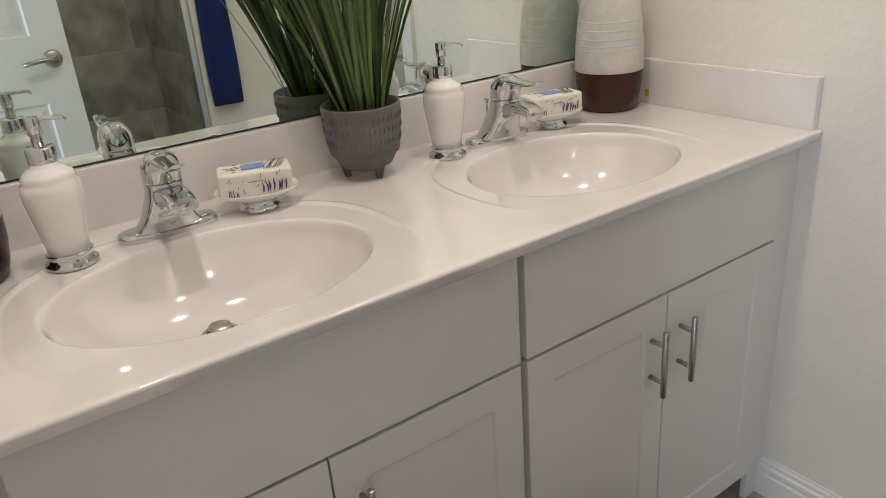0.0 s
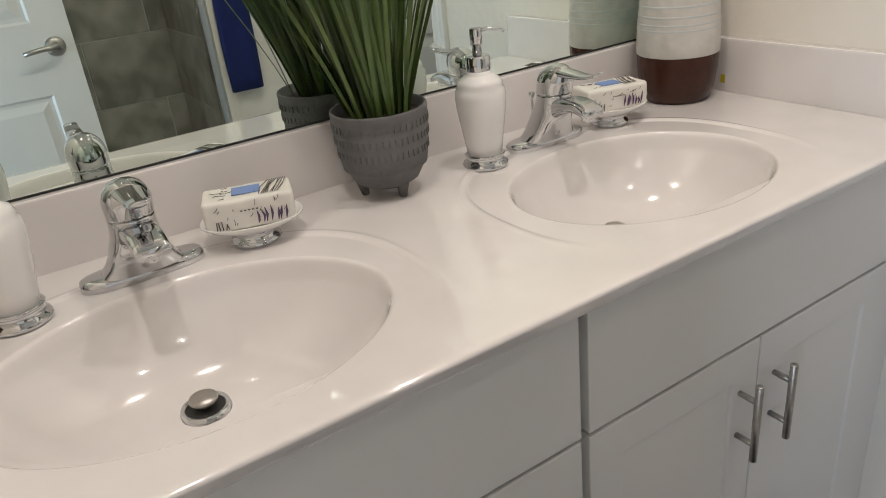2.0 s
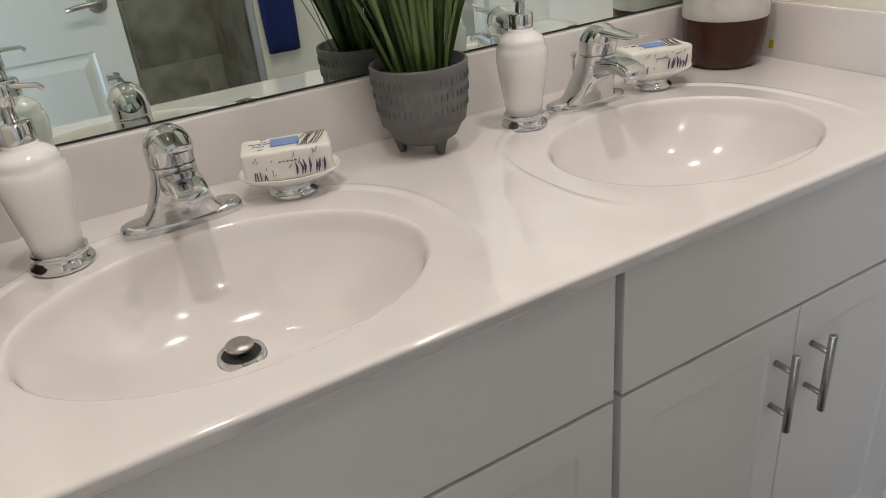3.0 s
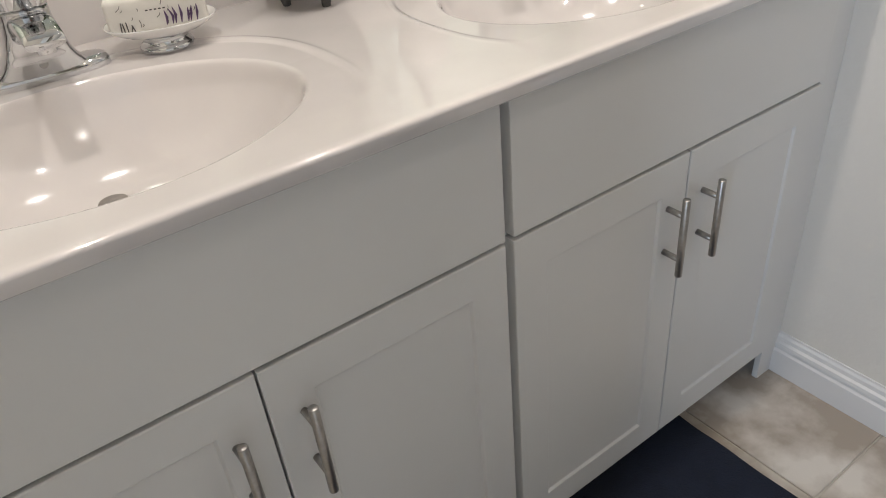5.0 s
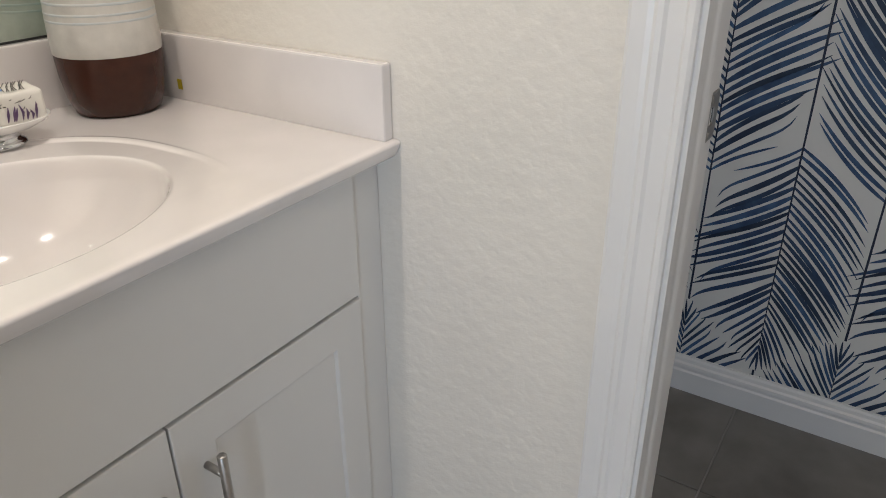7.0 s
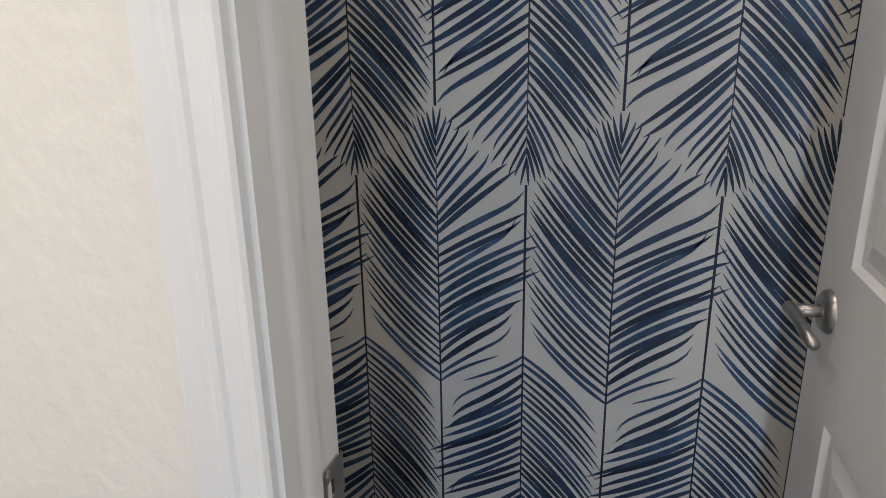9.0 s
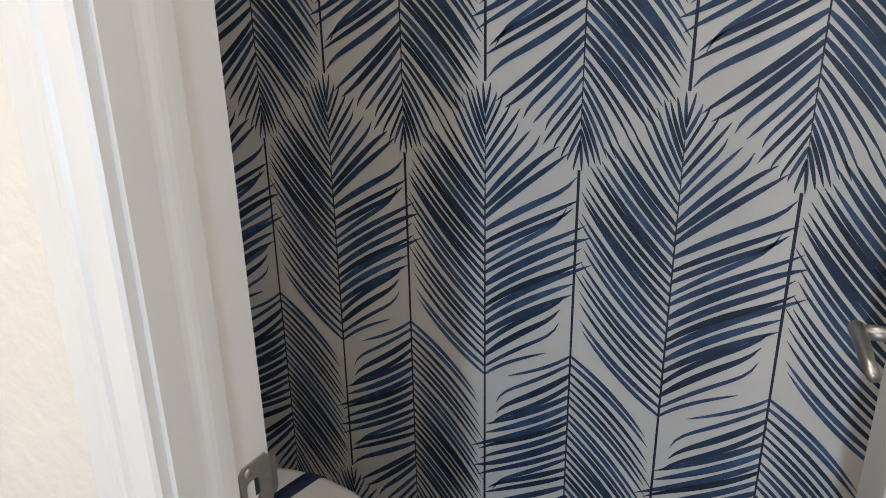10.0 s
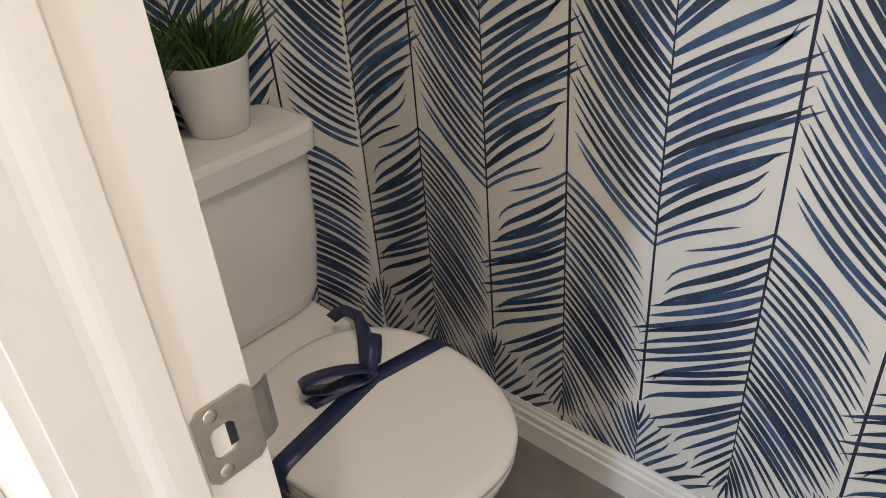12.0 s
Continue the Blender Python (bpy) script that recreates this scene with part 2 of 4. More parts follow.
structure("wall_toilet_room_south", box(WALL_T, XE, -1.9, -1.8, 0, CEIL), M_PAPER, "off-white papered wall behind the toilet room door", "wallpapered wall")
# hall beyond the entry doorway, closed with plain walls
bm = box(XW - 0.9, XW - 0.1, -0.95, -0.85, 0, CEIL)
box(XW - 0.9, XW - 0.1, -2.2, -2.1, 0, CEIL, bm=bm)
box(XW - 1.0, XW - 0.9, -2.2, -0.85, 0, CEIL, bm=bm)
box(XW - 1.0, XW - 0.1, -2.2, -0.85, CEIL, CEIL + 0.08, bm=bm)
structure("wall_hall", bm, M_WALL, "plain cream walls outside the entry door", "wall")


# trim
def moulding_y(x_wall, side, y0, y1, z0, prof):
    """A moulding along y on a wall face; prof holds (out, z) pairs."""
    return loft([[Vector((x_wall + side * o, y, z0 + z)) for o, z in prof] for y in (y0, y1)])


BB = [(0, 0), (0.015, 0), (0.015, 0.060), (0.0105, 0.064), (0.0105, 0.070), (0.0135, 0.074), (0.0125, 0.082), (0.0075, 0.086), (0.0070, 0.095), (0.0035, 0.100), (0.003, 0.105), (0, 0.105)]
structure("baseboard_main", moulding_y(0, -1, -0.50, -0.868, 0, BB), M_TRIM, "white moulded baseboard", "baseboard")
structure("baseboard_toilet_room", moulding_y(XE, -1, -1.78, YN, 0, BB), M_TRIM, "white moulded baseboard under the wallpaper", "baseboard")
bm = loft([[Vector((x, YN - o, z)) for o, z in BB] for x in (WALL_T + 0.002, XE - 0.016)])
structure("baseboard_toilet_room", bm, M_TRIM, "white moulded baseboard under the wallpaper", "baseboard")

CAS = [(0.0, 0.0), (0.0, 0.010), (0.004, 0.013), (0.010, 0.0135), (0.013, 0.011), (0.030, 0.0125), (0.034, 0.0155), (0.040, 0.0165), (0.044, 0.0145), (0.050, 0.016), (0.066, 0.018), (0.070, 0.016), (0.070, 0.0)]


def casing_v(name, x_face, side, y_in, dy, z1):
    """Upright door casing: y_in is its inner edge, dy the way outwards."""
    rings = [[Vector((x_face + side * o, y_in + dy * (w), z)) for w, o in CAS] for z in (0, z1)]
    return structure(name, loft(rings), M_TRIM, "white fluted door casing", "door trim")


casing_v("trim_casing_1", 0, -1, DY0 + 0.006, 1, DH + 0.076)
casing_v("trim_casing_2", 0, -1, DY1 - 0.006, -1, DH + 0.076)
structure("trim_head", box(-0.0165, 0, DY1 - 0.006, DY0 + 0.006, DH + 0.006, DH + 0.076, 0.004), M_TRIM, "white head casing over the doorway", "door trim")
bm = box(-0.001, WALL_T + 0.001, DY0, DY0 + 0.018, 0, DH)
box(-0.001, WALL_T + 0.001, DY1 - 0.018, DY1, 0, DH, bm=bm)
box(-0.001, WALL_T + 0.001, DY1 - 0.018, DY0 + 0.018, DH, DH + 0.018, bm=bm)
jamb = structure("trim_jamb", bm, M_TRIM, "white painted door jamb with stop", "door jamb")
bm = loft([[Vector((x, DY0 - d, z)) for x, d in ((0.026, 0.0002), (0.031, 0.0008), (0.036, 0.0022), (0.041, 0.0031), (0.048, 0.0034), (0.0570, 0.0034), (0.0578, 0.0028), (0.0578, 0.0002))] for z in (0, DH - 0.011)])
box(0.022, 0.058, DY1 + 0.0002, DY1 + 0.008, 0, DH - 0.011, 0.003, bm=bm)
part("door_stop", bm, M_TRIM, jamb)

# strike plate on the jamb
sp = thing("strike_plate", "satin nickel strike plate screwed to the white jamb", "strike plate")
X0, X1, Z0, Z1 = 0.060, 0.098, 0.960, 1.016
yo, yi = DY0 - 0.0002, DY0 - 0.0022
HX0, HX1, HZ0, HZ1 = 0.067, 0.083, 0.977, 0.999


def plate_ring(x0, x1, z0, z1, y, c):
    return [Vector((a, y, b)) for a, b in ((x0 + c, z0), (x1 - c, z0), (x1, z0 + c), (x1, z1 - c), (x1 - c, z1), (x0 + c, z1), (x0, z1 - c), (x0, z0 + c))]


outer, inner = (X0, X1, Z0, Z1), (HX0, HX1, HZ0, HZ1)
pl = loft([plate_ring(*outer, yi, 0.005), plate_ring(*inner, yi, 0.003), plate_ring(*inner, yo, 0.003), plate_ring(*outer, yo, 0.005), plate_ring(*outer, yi, 0.005)], cap=False)
bmesh.ops.remove_doubles(pl, verts=pl.verts[:], dist=1e-6)
part("plate", pl, M_NICKEL, sp)
lip = loft([[Vector((X1 + 0.016 * math.sin(a), DY0 - 0.0012 + 0.012 * (1 - math.cos(a)) + d, z)) for a, d in ((0, 0.001), (0.5, 0.001), (1.0, 0.001), (1.0, -0.001), (0.5, -0.001), (0, -0.001))] for z in (0.968, 1.008)])
part("lip", lip, M_NICKEL, sp)
part("latch_recess", box(HX0, HX1 - 0.005, DY0 - 0.0006, DY0 - 0.0003, HZ0, HZ1), M_TRIM, sp)
# flat near-black plate paints the inner shade of a hole that isn't cut
part("latch_hole", box(HX1 - 0.005, HX1, DY0 - 0.0006, DY0 - 0.0003, HZ0 + 0.003, HZ1), M_DARKHOLE, sp)
for z in (0.967, 1.009):
    s = lathe([(0, 0.0012), (0.0022, 0.0012), (0.0042, 0.0006), (0.0045, 0)], 16)
    bmesh.ops.transform(s, matrix=pose(0.071, DY0 - 0.0022, z, 90, 0, 0), verts=s.verts[:])
    part("screw", s, M_NICKEL, sp, smooth=True)


# ---- vanity top with two moulded bowls ----
SINKS = ((-1.137, -0.335, 0.224), (-0.452, -0.335, 0.212))


def top_height(x, y):
    z = np.full_like(x, CT)
    for cx, cy, ra in SINKS:
        q = (np.abs((x - cx) / (ra + 0.050)) ** 2.5 + np.abs((y - cy) / 0.232) ** 2.5) ** (1 / 2.5)
        step = np.clip((1.0 - q) / 0.022, 0, 1)
        fade = np.clip((y - cy + 0.14) / 0.16, 0, 1)
        z = z - 0.0022 * fade * step * step * (3 - 2 * step)
        z = z + 0.0010 * fade * np.exp(-((q - 1.02) / 0.014) ** 2)
        r = np.sqrt(((x - cx) / ra) ** 2 + ((y - cy) / 0.168) ** 2)
        u = np.clip((1.03 - r) / 1.03, 0, 1)
        bowl = 1 - (1 - u) ** 4.0
        lip = np.clip(u / 0.06, 0, 1)
        z = z - 0.125 * bowl * lip * lip * (3 - 2 * lip)
    return z


vt = thing("vanity_counter", "glossy white cultured marble double vanity top with backsplash", "vanity top", XW / 2, -0.27, CT)
nx, ny = 640, 240
xs, ys = np.linspace(XW + 0.001, -0.001, nx), np.linspace(-0.020, -0.5465, ny)
gx, gy = np.meshgrid(xs, ys)
gz = top_height(gx, gy)
rows = [np.stack([gx, gy, gz], -1)]
for dy, dz in ((-0.0070, -0.0002), (-0.0105, -0.0008), (-0.0130, -0.0022), (-0.0138, -0.0042), (-0.0136, -0.0060), (-0.0060, -0.0222), (-0.0045, -0.0243), (-0.0025, -0.025), (0.09, -0.025)):
    rows.append(np.stack([xs, np.full(nx, -0.5465 + dy), np.full(nx, CT + dz)], -1)[None])
co = np.concatenate(rows, 0)
nr = co.shape[0]
idx = np.arange(nr * nx).reshape(nr, nx)
faces = np.stack([idx[:-1, :-1], idx[1:, :-1], idx[1:, 1:], idx[:-1, 1:]], -1).reshape(-1, 4)
me = bpy.data.meshes.new("slab")
me.from_pydata((co.reshape(-1, 3) - Vector((XW / 2, -0.27, CT))).tolist(), [], faces.tolist())
me.materials.append(M_MARBLE)
me.polygons.foreach_set("use_smooth", [True] * len(me.polygons))
slab = new("slab", me)
slab.parent = vt


def rel(bm, ob):
    bmesh.ops.translate(bm, vec=-ob.matrix_world.translation, verts=bm.verts[:])
    return bm


part("backsplash", rel(box(XW + 0.001, -0.0205, -0.020, -0.0005, CT - 0.02, 1.018, 0.003), vt), M_MARBLE, vt)
part("side_splash", rel(box(-0.020, -0.0005, -0.549, -0.0005, CT - 0.001, 1.018, 0.003), vt), M_MARBLE, vt)


def drain(x, y):
    d = thing("pop_up_drain", "chrome pop-up drain stopper in the white sink bowl", "sink drain", x, y, 0.7918, group="sink drains")
    part("flange", lathe([(0.0235, -0.004), (0.0240, 0.0025), (0.026, 0.0036), (0.029, 0.0032), (0.032, -0.006)], 32), M_CHROME, d, smooth=True)
    # dark disc stands in for the shade under the stopper
    part("shadow_gap", lathe([(0, 0.0020), (0.0238, 0.0020)], 24), M_DARKHOLE, d)
    part("stopper", lathe([(0.006, 0.001), (0.0065, 0.007), (0.015, 0.009), (0.0175, 0.012), (0.0168, 0.0155), (0, 0.0165)], 32), M_NICKEL, d, smooth=True)


for cx, cy, _ in SINKS:
    drain(cx, cy + 0.055)

# mirror
mir = thing("wall_mirror", "large frameless wall mirror resting on the backsplash", "mirror", kind="structure")
part("glass", box(XW + 0.01, -0.012, -0.0065, -0.0012, 1.0215, 1.95), M_MIRROR, mir)
part("dark_edge", box(XW + 0.01, -0.012, -0.0075, -0.0012, 1.0185, 1.0215), M_DARKHOLE, mir)


# ---- vanity cabinets ----
def bar_pull(parent, x, y, z0, z1):
    bar = tube([(x, y, z0), (x, y, z0 + 0.001), (x, y, z1 - 0.001), (x, y, z1)], 0.006, 16, [0.0052, 0.006, 0.006, 0.0052])
    h = part("handle", bar, M_NICKEL, parent, "brushed nickel bar pull", True)
    for z in (z0 + 0.030, z1 - 0.030):
        part("post", tube([(x, y, z), (x, y + 0.032, z)], 0.0048, 12), M_NICKEL, h, smooth=True)


def shaker(x0, x1, z0, z1, y, rail=0.056):
    def ring(i, d):
        return [Vector((x0 + i, y + d, z0 + i)), Vector((x1 - i, y + d, z0 + i)), Vector((x1 - i, y + d, z1 - i)), Vector((x0 + i, y + d, z1 - i))]
    return loft([ring(0, 0.019), ring(0, 0.0018), ring(0.0006, 0.0006), ring(0.0018, 0), ring(rail, 0), ring(rail + 0.0012, 0.0006), ring(rail + 0.0040, 0.0042), ring(rail + 0.0052, 0.0045)])


def vanity_cabinet(x0, x1, extra0, extra1):
    cab = thing("vanity_cabinet", "white painted vanity cabinet with shaker doors and bar pulls", "bathroom cabinet", group="vanity cabinets")
    yf = -0.525
    part("body", box(extra0, extra1, -0.505, -0.02, 0.092, 0.76), M_CAB, cab)
    part("top_rail", box(extra0, extra1, -0.505, -0.485, 0.76, CT - 0.0255), M_CAB, cab)
    part("toe_kick", box(extra0, extra1, -0.445, -0.43, 0.0, 0.092), M_KICK, cab)
    part("false_front", box(x0, x1, yf, yf + 0.0195, 0.6935, 0.881, 0.0018), M_CAB, cab)
    xm = (x0 + x1) / 2 + 0.002
    for a, b, hx in ((x0, xm - 0.0015, xm - 0.042), (xm + 0.0015, x1, xm + 0.040)):
        d = part("door", shaker(a, b, 0.088, 0.687, yf), M_CAB, cab)
        bar_pull(d, hx, yf - 0.032, 0.498, 0.636)
    return cab


end_cabinet = vanity_cabinet(-0.7455, -0.062, -0.7505, -0.0500)
part("filler_strip", box(-0.0600, -0.0005, -0.5190, -0.5055, 0.0, CT - 0.0255, 0.001, 1), M_CAB, end_cabinet)
vanity_cabinet(-1.4455, -0.7590, XW + 0.001, -0.7515)


# ---- things on the vanity ----
def blend(rows, z, n=24):
    """Samples (a, b, cy, exponent) rows keyed by height."""
    ks = [r[0] for r in rows]
    return [np.interp(z, ks, [r[i] for r in rows]) for i in range(1, len(rows[0]))]


def faucet(x, y):
    f = thing("faucet", "polished chrome single-handle centerset bathroom faucet", "faucet", x, y, CT - 0.003, group="vanity faucets")
    # low deck plate with rounded ends, flaring up into a slim forward-leaning neck
    part("deck_plate", loft([oval(0, 0, z, a, b, n, 48) for z, a, b, n in ((0, 0.079, 0.0270, 3.0), (0.009, 0.079, 0.0270, 3.0), (0.0125, 0.0775, 0.0255, 3.0), (0.0150, 0.074, 0.0220, 2.8), (0.0162, 0.066, 0.016, 2.6))]), M_CHROME, f, smooth=True)
    rows = [(0.006, 0.060, 0.0225, -0.002, 3.0), (0.016, 0.051, 0.0235, -0.005, 3.6), (0.026, 0.043, 0.0245, -0.009, 4.0), (0.038, 0.0375, 0.0255, -0.013, 4.0), (0.050, 0.0345, 0.0270, -0.018, 3.6), (0.066, 0.0300, 0.0290, -0.023, 2.8), (0.080, 0.0285, 0.0295, -0.027, 2.2), (0.092, 0.0282, 0.0298, -0.029, 2.1)]
    rings = []
    for z in np.linspace(0.006, 0.092, 28):
        a, b, cy, n = blend(rows, z)
        rings.append(oval(0, cy, z, a, b, n, 44))
    part("body", loft(rings), M_CHROME, f, smooth=True)
    rings = []
    for s in np.linspace(0, 1, 16):
        yy = -0.028 - 0.094 * s
        top = 0.086 + 0.006 * math.sin(s * math.pi * 0.6) - 0.014 * s ** 5
        bot = 0.036 + 0.034 * min(1, s / 0.6) ** 0.55 - 0.006 * max(0, (s - 0.7) / 0.3)
        w = 0.0235 - 0.0025 * s
        zc, h = (top + bot) / 2, (top - bot) / 2
        rings.append([Vector((w * math.copysign(abs(math.cos(t)) ** 0.5, math.cos(t)), yy, zc + h * math.copysign(abs(math.sin(t)) ** 0.6, math.sin(t)))) for t in np.linspace(0, 2 * math.pi, 33)[:-1]])
    part("spout", loft(rings), M_CHROME, f, smooth=True)
    part("aerator", lathe([(0, 0.058), (0.0105, 0.058), (0.0110, 0.066), (0.0100, 0.070)], 24, 0, -0.108), M_CHROME, f, smooth=True)
    # handle: a smooth dome that runs forward into a thin lever
    rings = []
    for z in np.linspace(0.0935, 0.142, 18):
        u = (z - 0.0935) / 0.0485
        r = (0.0284 + 0.0012 * min(1, u / 0.4)) * math.sqrt(max(0.004, 1 - max(0, (u - 0.30) / 0.702) ** 2.2))
        rings.append(oval(0, -0.029 - 0.010 * u, z, r, r * 1.10, 2.1, 36))
    part("handle_dome", loft(rings), M_CHROME, f, smooth=True)
    rings = []
    for s in np.linspace(0, 1, 16):
        yy = -0.034 - 0.102 * s
        zc = 0.1300 - 0.003 * math.sin(min(1, s / 0.75) * math.pi / 2) + 0.010 * max(0, (s - 0.65) / 0.35) ** 2
        w, h = 0.0205 - 0.0100 * s ** 0.8, 0.0095 - 0.0068 * s ** 0.8
        rings.append([Vector((w * math.cos(t), yy, zc + h * math.sin(t))) for t in np.linspace(0, 2 * math.pi, 23)[:-1]])
    part("lever", loft(rings), M_CHROME, f, smooth=True)
    dot = lathe([(0, 0.0012), (0.0025, 0.001), (0.003, 0)], 12)
    bmesh.ops.transform(dot, matrix=pose(0.0, -0.0625, 0.108, 84, 0, 0), verts=dot.verts[:])
    part("red_dot", dot, M_RED, f, "small red temperature dot")
    part("lift_rod", tube([(0, 0.030, 0.006), (0, 0.030, 0.075)], 0.0022, 8), M_CHROME, f)
    part("lift_knob", lathe([(0, 0.072), (0.003, 0.073), (0.0055, 0.080), (0.0058, 0.084), (0, 0.085)], 16, 0, 0.030), M_CHROME, f, smooth=True)
    hole = lathe([(0, 0.001), (0.005, 0.001), (0.0055, 0.0)], 16)
    bmesh.ops.transform(hole, matrix=pose(0, -0.0330, 0.026, 80, 0, 0), verts=hole.verts[:])
    part("overflow_button", hole, M_NICKEL, f)


faucet(-1.137, -0.112)
faucet(-0.447, -0.108)


def soap_dispenser(x, y, rz):
    d = thing("soap_dispenser", "white ceramic soap dispenser with chrome base and pump", "soap dispenser", x, y, CT - 0.0015, rz, group="soap dispensers")
    d.scale.z = 0.94
    part("base", lathe([(0, 0), (0.036, 0), (0.0375, 0.003), (0.0365, 0.007), (0.032, 0.010), (0.030, 0.015), (0.031, 0.019), (0.033, 0.022), (0.031, 0.024), (0, 0.024)], 40), M_CHROME, d, smooth=True)
    part("bottle", lathe([(0, 0.024), (0.0285, 0.024), (0.031, 0.045), (0.0355, 0.075), (0.0395, 0.105), (0.0405, 0.122), (0.039, 0.134), (0.0355, 0.139), (0.0365, 0.143), (0.033, 0.150), (0.024, 0.157), (0.019, 0.160), (0.019, 0.166), (0, 0.166)], 48), M_CERAMIC, d, smooth=True)
    part("collar", lathe([(0, 0.163), (0.0185, 0.163), (0.0195, 0.166), (0.0195, 0.186), (0.018, 0.189), (0, 0.189)], 32), M_CHROME, d, smooth=True)
    part("pump_stem", lathe([(0, 0.188), (0.0075, 0.188), (0.0075, 0.205), (0.0095, 0.206), (0.0095, 0.231), (0.0085, 0.233), (0, 0.233)], 24), M_CHROME, d, smooth=True)
    part("nozzle", tube([(0, 0, 0.228), (0.018, 0, 0.229), (0.038, 0, 0.227), (0.043, 0, 0.222)], 0.0032, 10), M_CHROME, d, smooth=True)


soap_dispenser(-0.588, -0.124, -28)
soap_dispenser(-1.288, -0.140, -20)


def wrapped_soap(x, y, z, rz, seed):
    rnd = random.Random(seed)
    s = thing("soap_bar", "paper-wrapped soap bar with lavender print and blue label", "soap", x, y, z, rz, group="wrapped soaps")
    L, W, H = 0.120, 0.062, 0.043
    b = box(-L / 2, L / 2, -W / 2, W / 2, 0, H, 0.006, 3)
    bmesh.ops.subdivide_edges(b, edges=[e for e in b.edges if e.calc_length() > 0.02], cuts=6, use_grid_fill=True)
    for v in b.verts:
        v.co += Vector(noise.noise_vector(v.co * 45 + Vector((seed, 0, 0)))) * 0.0011
    part("wrapper", b, M_SOAP, s, smooth=True)
    part("blue_label", box(-0.020, 0.018, -0.014, 0.016, H + 0.0006, H + 0.0014), M_SOAPBLUE, s, "pale blue paper label")
    yf = -W / 2 - 0.0012
    for k in range(7):
        px = 0.012 + 0.006 * k + rnd.uniform(-0.002, 0.002)
        hz = rnd.uniform(0.012, 0.022)
        sprig = strip([(px - 0.002, yf, 0.006), (px, yf, 0.006 + hz * 0.5), (px + rnd.uniform(-0.004, 0.003), yf, 0.006 + hz)], [0.0010, 0.0034, 0.0008], (0, 1, 0), 0.0003)
        part("lavender_sprig", sprig, M_LAV, s)
    for k in range(9):
        px = 0.022 + 0.003 * k
        tw = strip([(px - 0.006, -0.026, H + 0.0016), (px + rnd.uniform(-0.004, 0.004), 0.0, H + 0.0016), (px + 0.008, 0.026, H + 0.0016)], 0.0009, (0, 0, 1), 0.0003)
        part("printed_twig", tw, M_TWIG, s)
    for k in range(5):
        px = -0.046 + 0.004 * k
        tw = strip([(px, yf, 0.004), (px + rnd.uniform(-0.003, 0.003), yf, 0.011 + rnd.uniform(0, 0.006))], 0.0014, (0, 1, 0), 0.0003)
        part("printed_twig", tw, M_TWIG, s)
    for k in range(16):
        px, pz = rnd.uniform(-0.050, 0.048), rnd.uniform(0.006, 0.034)
        a = rnd.uniform(0.3, 1.8)
        ln = rnd.uniform(0.003, 0.009)
        tw = strip([(px, yf, pz), (px + ln * 0.5 * math.cos(a) + 0.001, yf, pz + ln * 0.5 * math.sin(a)), (px + ln * math.cos(a), yf, pz + ln * math.sin(a))], 0.0007, (0, 1, 0), 0.0003)
        part("printed_twig", tw, M_TWIG, s)
    for k in range(9):
        px, py = rnd.uniform(-0.050, -0.026), rnd.uniform(-0.024, 0.022)
        tw = strip([(px, py, H + 0.0014), (px + 0.003, py + rnd.uniform(-0.004, 0.004), H + 0.0014), (px + 0.008, py + rnd.uniform(-0.005, 0.005), H + 0.0014)], 0.0007, (0, 0, 1), 0.0003)
        part("printed_twig", tw, M_TWIG, s)
    for k in range(5):
        part("text_bar", box(-0.012 + 0.0052 * k, -0.009 + 0.0052 * k, yf - 0.0002, yf + 0.0004, 0.026, 0.0275), M_TWIG, s)


def soap_dish(x, y, rz, seed):
    d = thing("soap_dish", "white ceramic soap dish on a round chrome foot", "soap dish", x, y, CT - 0.0015, rz, group="soap dishes")
    part("foot", lathe([(0, 0), (0.034, 0), (0.035, 0.003), (0.033, 0.007), (0.028, 0.010), (0.029, 0.016), (0.031, 0.019), (0, 0.019)], 40), M_CHROME, d, smooth=True)
    rings = [oval(0, 0, z, a, b, 2.3, 48) for z, a, b in ((0.019, 0.034, 0.028), (0.022, 0.050, 0.036), (0.029, 0.064, 0.045), (0.034, 0.070, 0.050), (0.036, 0.0705, 0.0505), (0.036, 0.068, 0.048), (0.031, 0.060, 0.042), (0.027, 0.045, 0.032))]
    part("tray", loft(rings), M_CERAMIC, d, smooth=True)
    wrapped_soap(x, y, CT + 0.0275, rz, seed)


soap_dish(-0.985, -0.122, -19, 3)
soap_dish(-0.300, -0.116, -13, 5)

# plant in a grey pot
pot = thing("potted_grass", "tall artificial grass in a footed grey textured pot", "potted plant", -0.762, -0.108, CT)
pot.scale = (0.91, 0.91, 1.0)
part("pot", lathe([(0, 0.016), (0.040, 0.016), (0.054, 0.024), (0.066, 0.045), (0.070, 0.0458), (0.0735, 0.062), (0.0715, 0.0638), (0.0765, 0.083), (0.0745, 0.0848), (0.0785, 0.104), (0.0765, 0.1058), (0.0790, 0.122), (0.0800, 0.132), (0.0785, 0.135), (0.0745, 0.134), (0.073, 0.118), (0, 0.116)], 56), M_POT, pot, smooth=True)
tick = bmesh.new()
for zr in (0.054, 0.073, 0.094, 0.114):
    rr = np.interp(zr, [0.045, 0.062, 0.083, 0.104, 0.122], [0.066, 0.0735, 0.0765, 0.0785, 0.0790])
    for k in range(46):
        a = 2 * math.pi * k / 46
        b = box(-0.0012, 0.0012, -0.0012, 0.0006, -0.005, 0.005)
        bmesh.ops.transform(b, matrix=pose(rr * math.cos(a), rr * math.sin(a), zr, 0, 0, math.degrees(a) + 90), verts=b.verts[:])
        join(tick, b)
